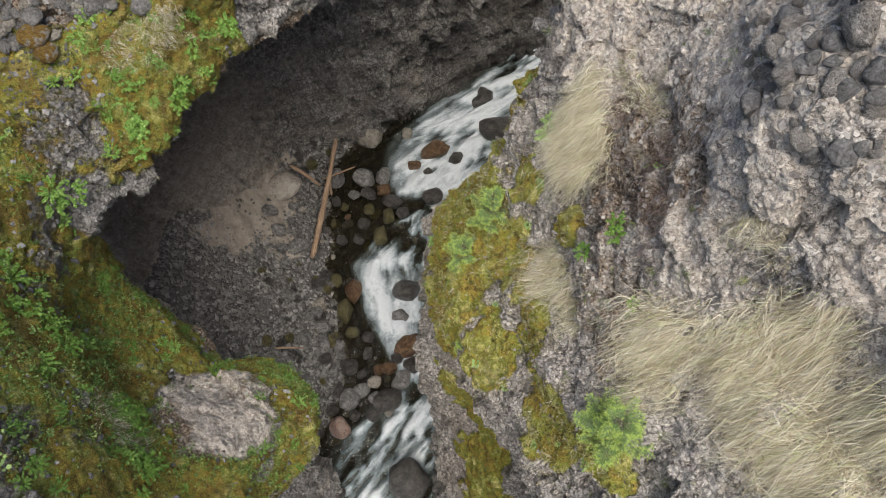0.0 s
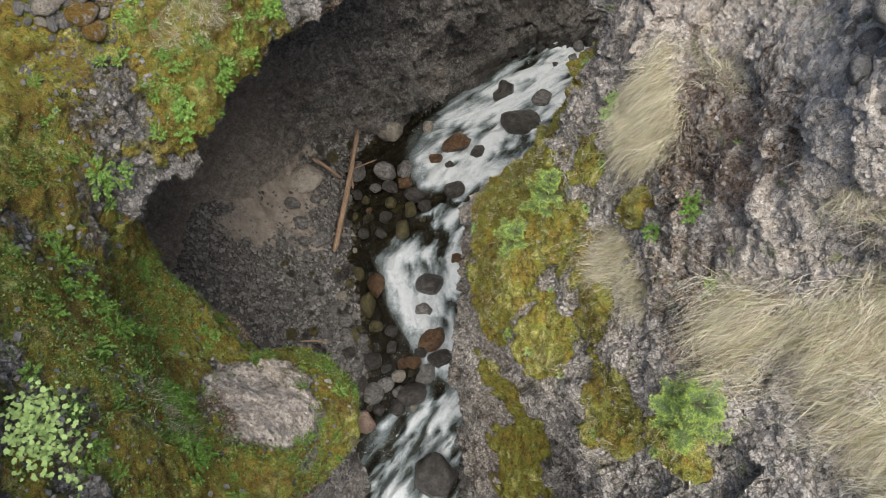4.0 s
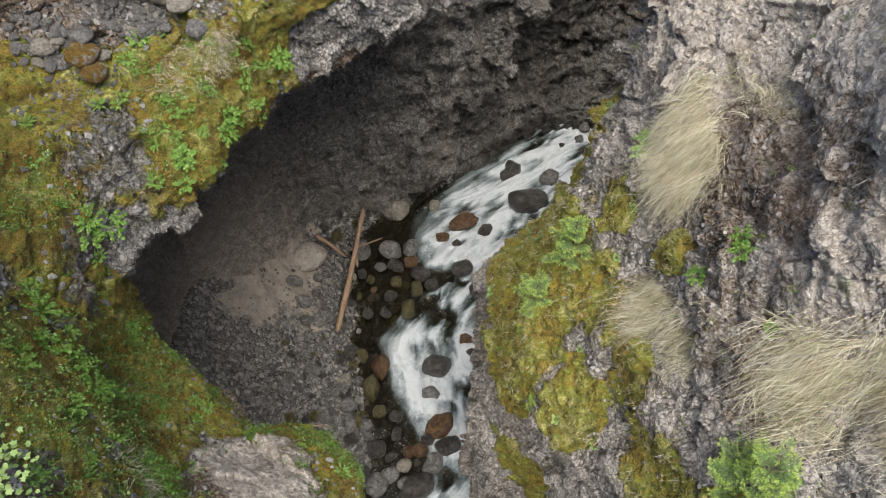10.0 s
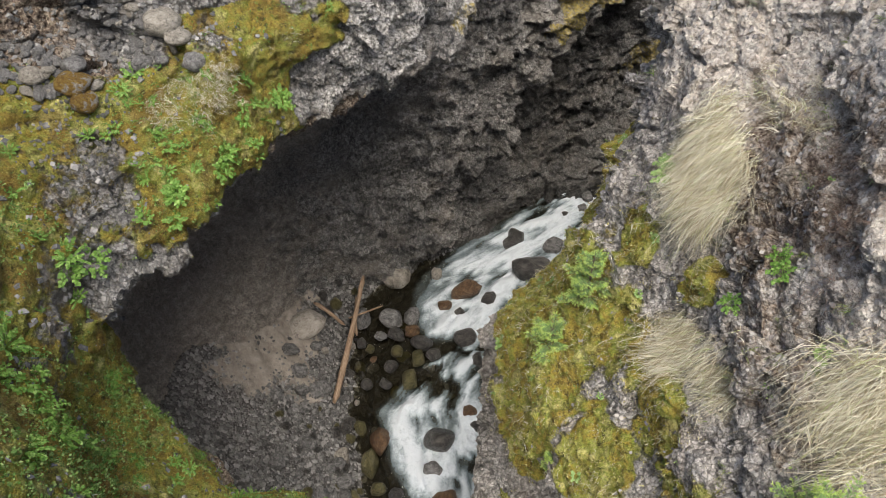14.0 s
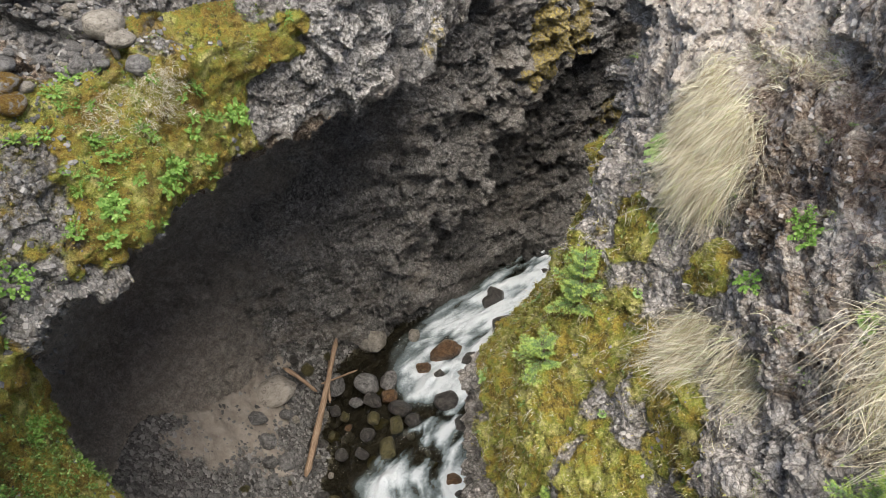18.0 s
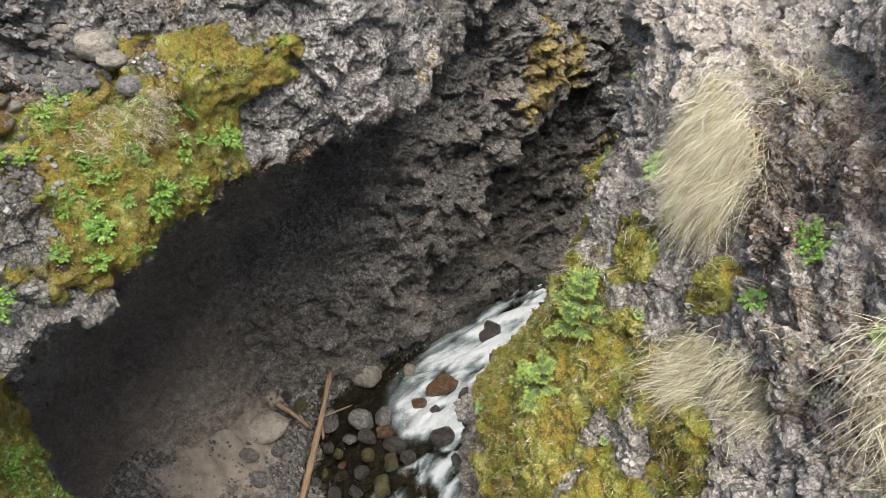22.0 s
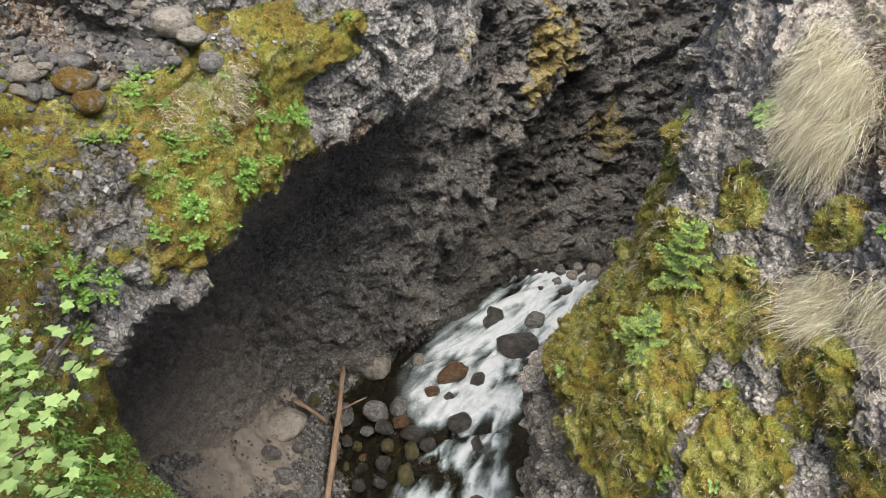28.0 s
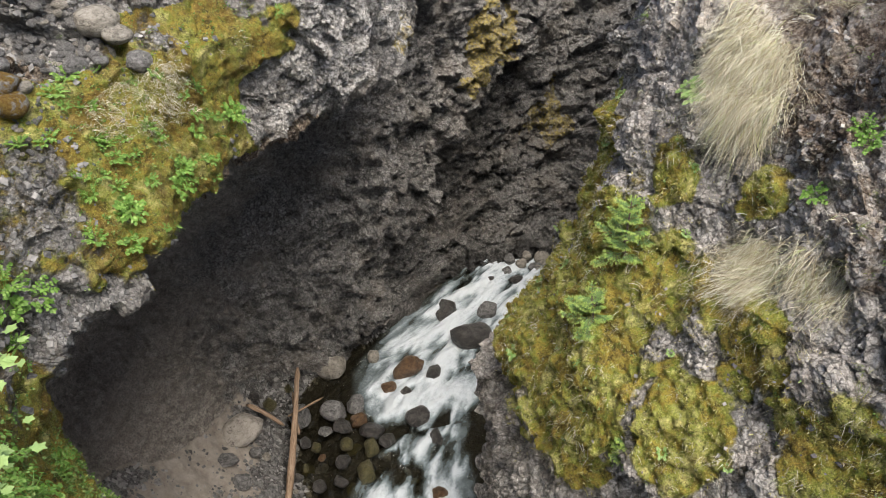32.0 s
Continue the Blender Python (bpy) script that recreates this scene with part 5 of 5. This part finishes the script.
def plant(kind, x, y, z, scale=1.0, turn=0.0, up=None):
    at, up = ground_at((x, y, z)) if up is None else (np.array((x, y, z)), up)
    lean = unit(np.array(up) * 0.8 + np.array((0, 0, 0.6)))
    m = Matrix.Translation(at - lean * 0.02) @ Vector(lean).to_track_quat("Z", "Y").to_matrix().to_4x4() @ Matrix.Rotation(turn, 4, "Z")
    root = KINDS[kind]
    if kind not in used_kind:
        used_kind.add(kind)
        root.matrix_basis = m
        return root
    ob = copy_thing(root, m)
    ob.scale = (scale, scale, scale)
    return ob


for k, (x, y, z) in enumerate(((-5.3, 10.1, 1.7), (-5.15, 9.9, 1.5), (-6.1, 9.2, 1.85), (-6.25, 9.0, 1.75), (-6.7, 8.6, 1.5), (-6.2, 8.65, 1.25), (-4.55, 11.9, 1.9), (-4.7, 11.75, 1.7), (-5.3, 10.8, 1.95), (-7.0, 10.6, 3.2))):
    plant(k % 3 % 2, x, y, z, 0.75 + 0.12 * (k % 4), k * 1.3)
for k, (x, y, z) in enumerate(((-6.3, 3.8, -0.15), (-6.15, 3.65, -0.3), (-6.4, 3.6, 0.1), (-5.95, 3.4, -0.55), (-5.6, 2.75, -0.6), (-5.75, 2.6, -0.3), (-5.6, 2.5, -0.1))):
    plant(1, x, y, z, 1.15 + 0.1 * (k % 3), k * 0.9)
for k, (x, y, z) in enumerate(((-7.65, 7.6, 1.6), (-7.7, 7.4, 1.4), (-7.5, 7.75, 1.2), (-7.55, 5.5, 2.0), (-7.3, 4.9, 1.8), (-6.95, 4.4, 1.1), (-7.0, 3.7, 2.05), (-6.85, 5.0, 0.3), (-7.2, 4.6, 1.5))):
    plant((3, 0, 1)[k % 3], x, y, z, 1.0 + 0.15 * (k % 3), k * 1.1)
for k, (x, y, z) in enumerate(((1.86, 7.85, 3.4), (1.9, 8.1, 3.2), (1.8, 7.7, 3.2), (2.7, 5.6, 3.6), (2.75, 5.5, 3.5), (2.4, 5.65, 2.7), (2.9, 4.4, 3.3))):
    plant((2, 2, 2, 1, 0, 1, 4)[k], x, y, z, 0.75, k * 2.0)
at_w, up_w = scatter(BANK * (UPW > 0.05) * (0.3 + 1.6 * (FACE_C[:, 1] < 8)), 190)
for k, p in enumerate(at_w):
    plant((0, 1, 4, 1, 3)[k % 5], *p, 0.35 + 0.4 * rng.rand(), rng.rand() * 6, up_w[k])


at_l, up_l = scatter(BANK * (UPW > 0.1) * patch(FACE_C, (-5.9, 10.2, 2.2), (1.5, 1.5, 1.2), 0.3), 46)
for k, p in enumerate(at_l):
    plant((0, 1, 0, 3)[k % 4], *p, 0.35 + 0.35 * rng.rand(), rng.rand() * 6, up_l[k])


SPROUT = np.array(((0, 0, 0), (0.36, 0.5, 0.06), (0, 1, -0.04), (-0.36, 0.5, 0.06)))
SPROUT_F = np.array(((0, 1, 2), (0, 2, 3)))


def undergrowth(name, n, weight, size, material, label):
    """Many small sprouts of a few leaves each, past counting."""
    at, up = scatter(weight, n)
    i = np.repeat(np.arange(n), 7)
    out = unit(rng.randn(len(i), 3) + up[i] * 0.8)
    s = rng.uniform(0.6, 1.3, len(i)) * size * np.repeat(rng.uniform(0.6, 1.3, n), 7)
    q = at[i] + out * s[:, None] * rng.uniform(0.1, 1.3, (len(i), 1)) + up[i] * s[:, None] * 0.5
    mats = frames(out, unit(np.array((0, 0, 1.0)) + 0.5 * rng.randn(len(i), 3))) * s[:, None, None]
    co, f = many(SPROUT, SPROUT_F, mats, q)
    return tagged(new(name, mesh_of(name, co, f, material)), label, "undergrowth", kind="stuff")


undergrowth("undergrowth", 6800, BANK * (UPW > 0.02) * (0.6 + 1.5 * (FACE_C[:, 1] < 8)) * np.clip(0.6 + layers(*(FACE_C * 0.9).T, 2, 91), 0, 1) ** 2, 0.038, sprout_leaf, "low green sprouts growing through the moss")
undergrowth("undergrowth", 380, EAST_S * (0.12 + on(cover["moss"])) * (FACE_C[:, 2] > -4) * (FACE_C[:, 2] < 5), 0.028, pale_leaf, "tiny pale green sprouts on the slope")
at_e, up_e = scatter(E_OPEN * ((FACE_C[:, 2] > -3) & (FACE_C[:, 2] < 5) & (FACE_C[:, 1] < 12)) * (0.3 + on(cover["moss"])), 40)
for k, p in enumerate(at_e):
    plant((4, 2, 4)[k % 3], *p, 0.45 + 0.4 * rng.rand(), rng.rand() * 6, up_e[k])


# ---- young spruces ----
def needles(r, a, b, count, length, tip):
    t = r.rand(count, 1) ** 0.8
    at = a + (b - a) * t
    d = unit(b - a)
    way = unit(d * 0.75 + unit(np.cross(unit(r.randn(count, 3)), d)) * 0.8)
    top = unit(r.randn(count, 3))
    return at, way, top, np.full(count, length)


NEEDLE = np.array(((-0.09, 0, 0), (0.09, 0, 0), (0.05, 0.8, 0), (0, 1, 0), (-0.05, 0.8, 0)))
NEEDLE_F = np.array(((0, 1, 2), (0, 2, 4), (4, 2, 3)))


def spruce(seed, height, reach, whorls, p, lean, label):
    r = np.random.RandomState(seed)
    at, up = ground_at(p)
    root = new("spruce_sapling")
    root.location = at - np.array((0, 0, 0.05))
    top = np.array((lean[0], lean[1], height))
    trunk = rod("trunk", (0, 0, 0), top, 0.012 + 0.012 * height, 0.004, bark, 0.02, seed, 7, 10)
    m = trunk.matrix_world.copy()
    trunk.parent = root
    trunk.matrix_basis = m
    old, young = [], []
    twig_co, twig_f = [], []

    def stick(a, b, w):
        s = unit(np.cross(b - a, (0.3, 0.2, 1.0))) * w
        k = len(twig_co)
        twig_co.extend([a - s, a + s, b + s * 0.4, b - s * 0.4])
        twig_f.append((k, k + 1, k + 2, k + 3))

    for k in range(whorls):
        t = 0.16 + 0.84 * k / whorls
        base = top * t
        size = reach * (1 - 0.7 * t) * (0.7 + 0.5 * r.rand())
        for j in range(7):
            an = 2 * math.pi * (j + 0.5 * (k % 2) + 0.4 * r.randn()) / 7
            out = np.array((math.cos(an), math.sin(an), 0.02 + 0.6 * t + 0.16 * r.randn()))
            end = base + out * size * r.uniform(0.45, 1.15)
            stick(base, end, 0.005)
            n_side = max(3, int(size / 0.055))
            for i in range(n_side):
                u = 0.25 + 0.75 * (i + 0.5) / n_side
                q = base + (end - base) * u
                long_v = (size * 0.5 * (1.05 - u) + 0.06) * r.uniform(0.7, 1.15)
                for sg in (-1, 1):
                    w = unit(unit(end - base) * 0.75 + sg * unit(np.cross(end - base, (0, 0, 1.0))) * 0.75 + np.array((0, 0, -0.12 + 0.1 * r.randn())))
                    e = q + w * long_v
                    mid = q + w * max(long_v - 0.055, long_v * 0.45)
                    stick(q, e, 0.0025)
                    old.append(needles(r, q, mid, int(8 + 100 * long_v), 0.022, 0))
                    young.append(needles(r, mid, e, 20, 0.022, 1))
            old.append(needles(r, base + (end - base) * 0.15, end, int(16 + 70 * size), 0.022, 0))
            young.append(needles(r, end, end + unit(end - base) * 0.06, 16, 0.022, 1))
    young.append(needles(r, top * 0.94, top * 1.03, 30, 0.025, 1))
    part("twig", mesh_of("twig", np.array(twig_co), np.array(twig_f), bark), root, "thin grey-brown twigs")
    for name, data, mat in (("needles", old, spruce_needle), ("fresh_growth", young, spruce_tip)):
        a, w, tp, ln = (np.concatenate(v) for v in zip(*data))
        co, f = many(NEEDLE, NEEDLE_F, frames(w, tp) * ln[:, None, None] * np.array((1.8, 1.3, 1))[None, None], a)
        part(name, mesh_of(name, co, f, mat), root, "dark green needles" if name == "needles" else "bright yellow-green new shoots")
    return tagged(root, label, "spruce", "young spruces on the slope")


spruce(21, 1.3, 0.78, 7, (2.62, 2.75, 1.9), (-0.1, -0.05), "young spruce with bright new shoots on the dry slope")
spruce(22, 1.15, 0.62, 5, (1.02, 7.4, 0.75), (-0.05, 0.05), "slender young spruce on the mossy rim")
spruce(23, 0.7, 0.55, 4, (0.68, 7.15, -0.25), (-0.15, -0.05), "small leaning spruce above the stream")
spruce(24, 0.5, 0.3, 5, (0.6, 5.6, -1.55), (-0.15, -0.05), "tiny spruce seedling in the moss under the rim")


# ---- the broad-leaved shrub near the camera's path ----
def lobed_leaf():
    """A palmate leaf with five toothed lobes, stalk at the origin."""
    rim = [(0.0, 0.0)]
    for an, long_v in ((-155, 0.34), (-125, 0.6), (-98, 0.44), (-72, 0.54), (-50, 0.9), (-34, 0.6), (-20, 0.68), (0, 1.0), (20, 0.68), (34, 0.6), (50, 0.9), (72, 0.54), (98, 0.44), (125, 0.6), (155, 0.34)):
        rim.append((math.sin(radians(an)) * long_v * 0.62, 0.3 + math.cos(radians(an)) * long_v * 0.62))
    co = [(0, 0.3, 0)] + [(x, y, 0.1 * abs(x) + 0.05 * math.sin(9 * x + 4 * y)) for x, y in rim]
    f = [(0, 1 + (k + 1) % len(rim), 1 + k) for k in range(len(rim))]
    return np.array(co), np.array(f)


def shrub(seed, base, tips, leaf_count, size):
    r = np.random.RandomState(seed)
    root = new("shrub")
    base, _ = ground_at(base)
    root.location = base
    me = [mesh_of("leaf", lobed_leaf()[0] * np.array((1, 1, k)), lobed_leaf()[1], pale_leaf, True) for k in (1.0, -0.6, 1.6)]
    for k, tip in enumerate(tips):
        tip = np.array(tip) - base
        st = rod("stem", (0, 0, 0), tip, 0.014, 0.004, bark, 0.05, seed + k, 6, 10)
        m = st.matrix_world.copy()
        st.parent = root
        st.matrix_basis = m
        for j in range(leaf_count):
            t = 1.0 - 0.62 * r.rand() ** 1.1
            p = tip * t + r.randn(3) * np.array((0.1, 0.11, 0.08))
            ob = new("leaf", me[r.randint(3)])
            ob.parent = root
            ob.location = p
            ob.rotation_euler = (r.uniform(-0.5, 0.25), r.uniform(-0.4, 0.4), r.rand() * 6.3)
            s = size * r.uniform(0.65, 1.2)
            ob.scale = (s, s, s)
    return root


tagged(shrub(31, (-6.6, 2.5, 3.6), ((-4.98, 1.6, 5.3), (-5.0, 1.95, 5.35), (-4.88, 1.45, 5.1), (-5.2, 2.05, 5.5), (-5.1, 1.3, 5.35), (-5.35, 1.7, 5.3)), 76, 0.074), "pale green shrub with lobed maple-like leaves over the edge", "shrub")
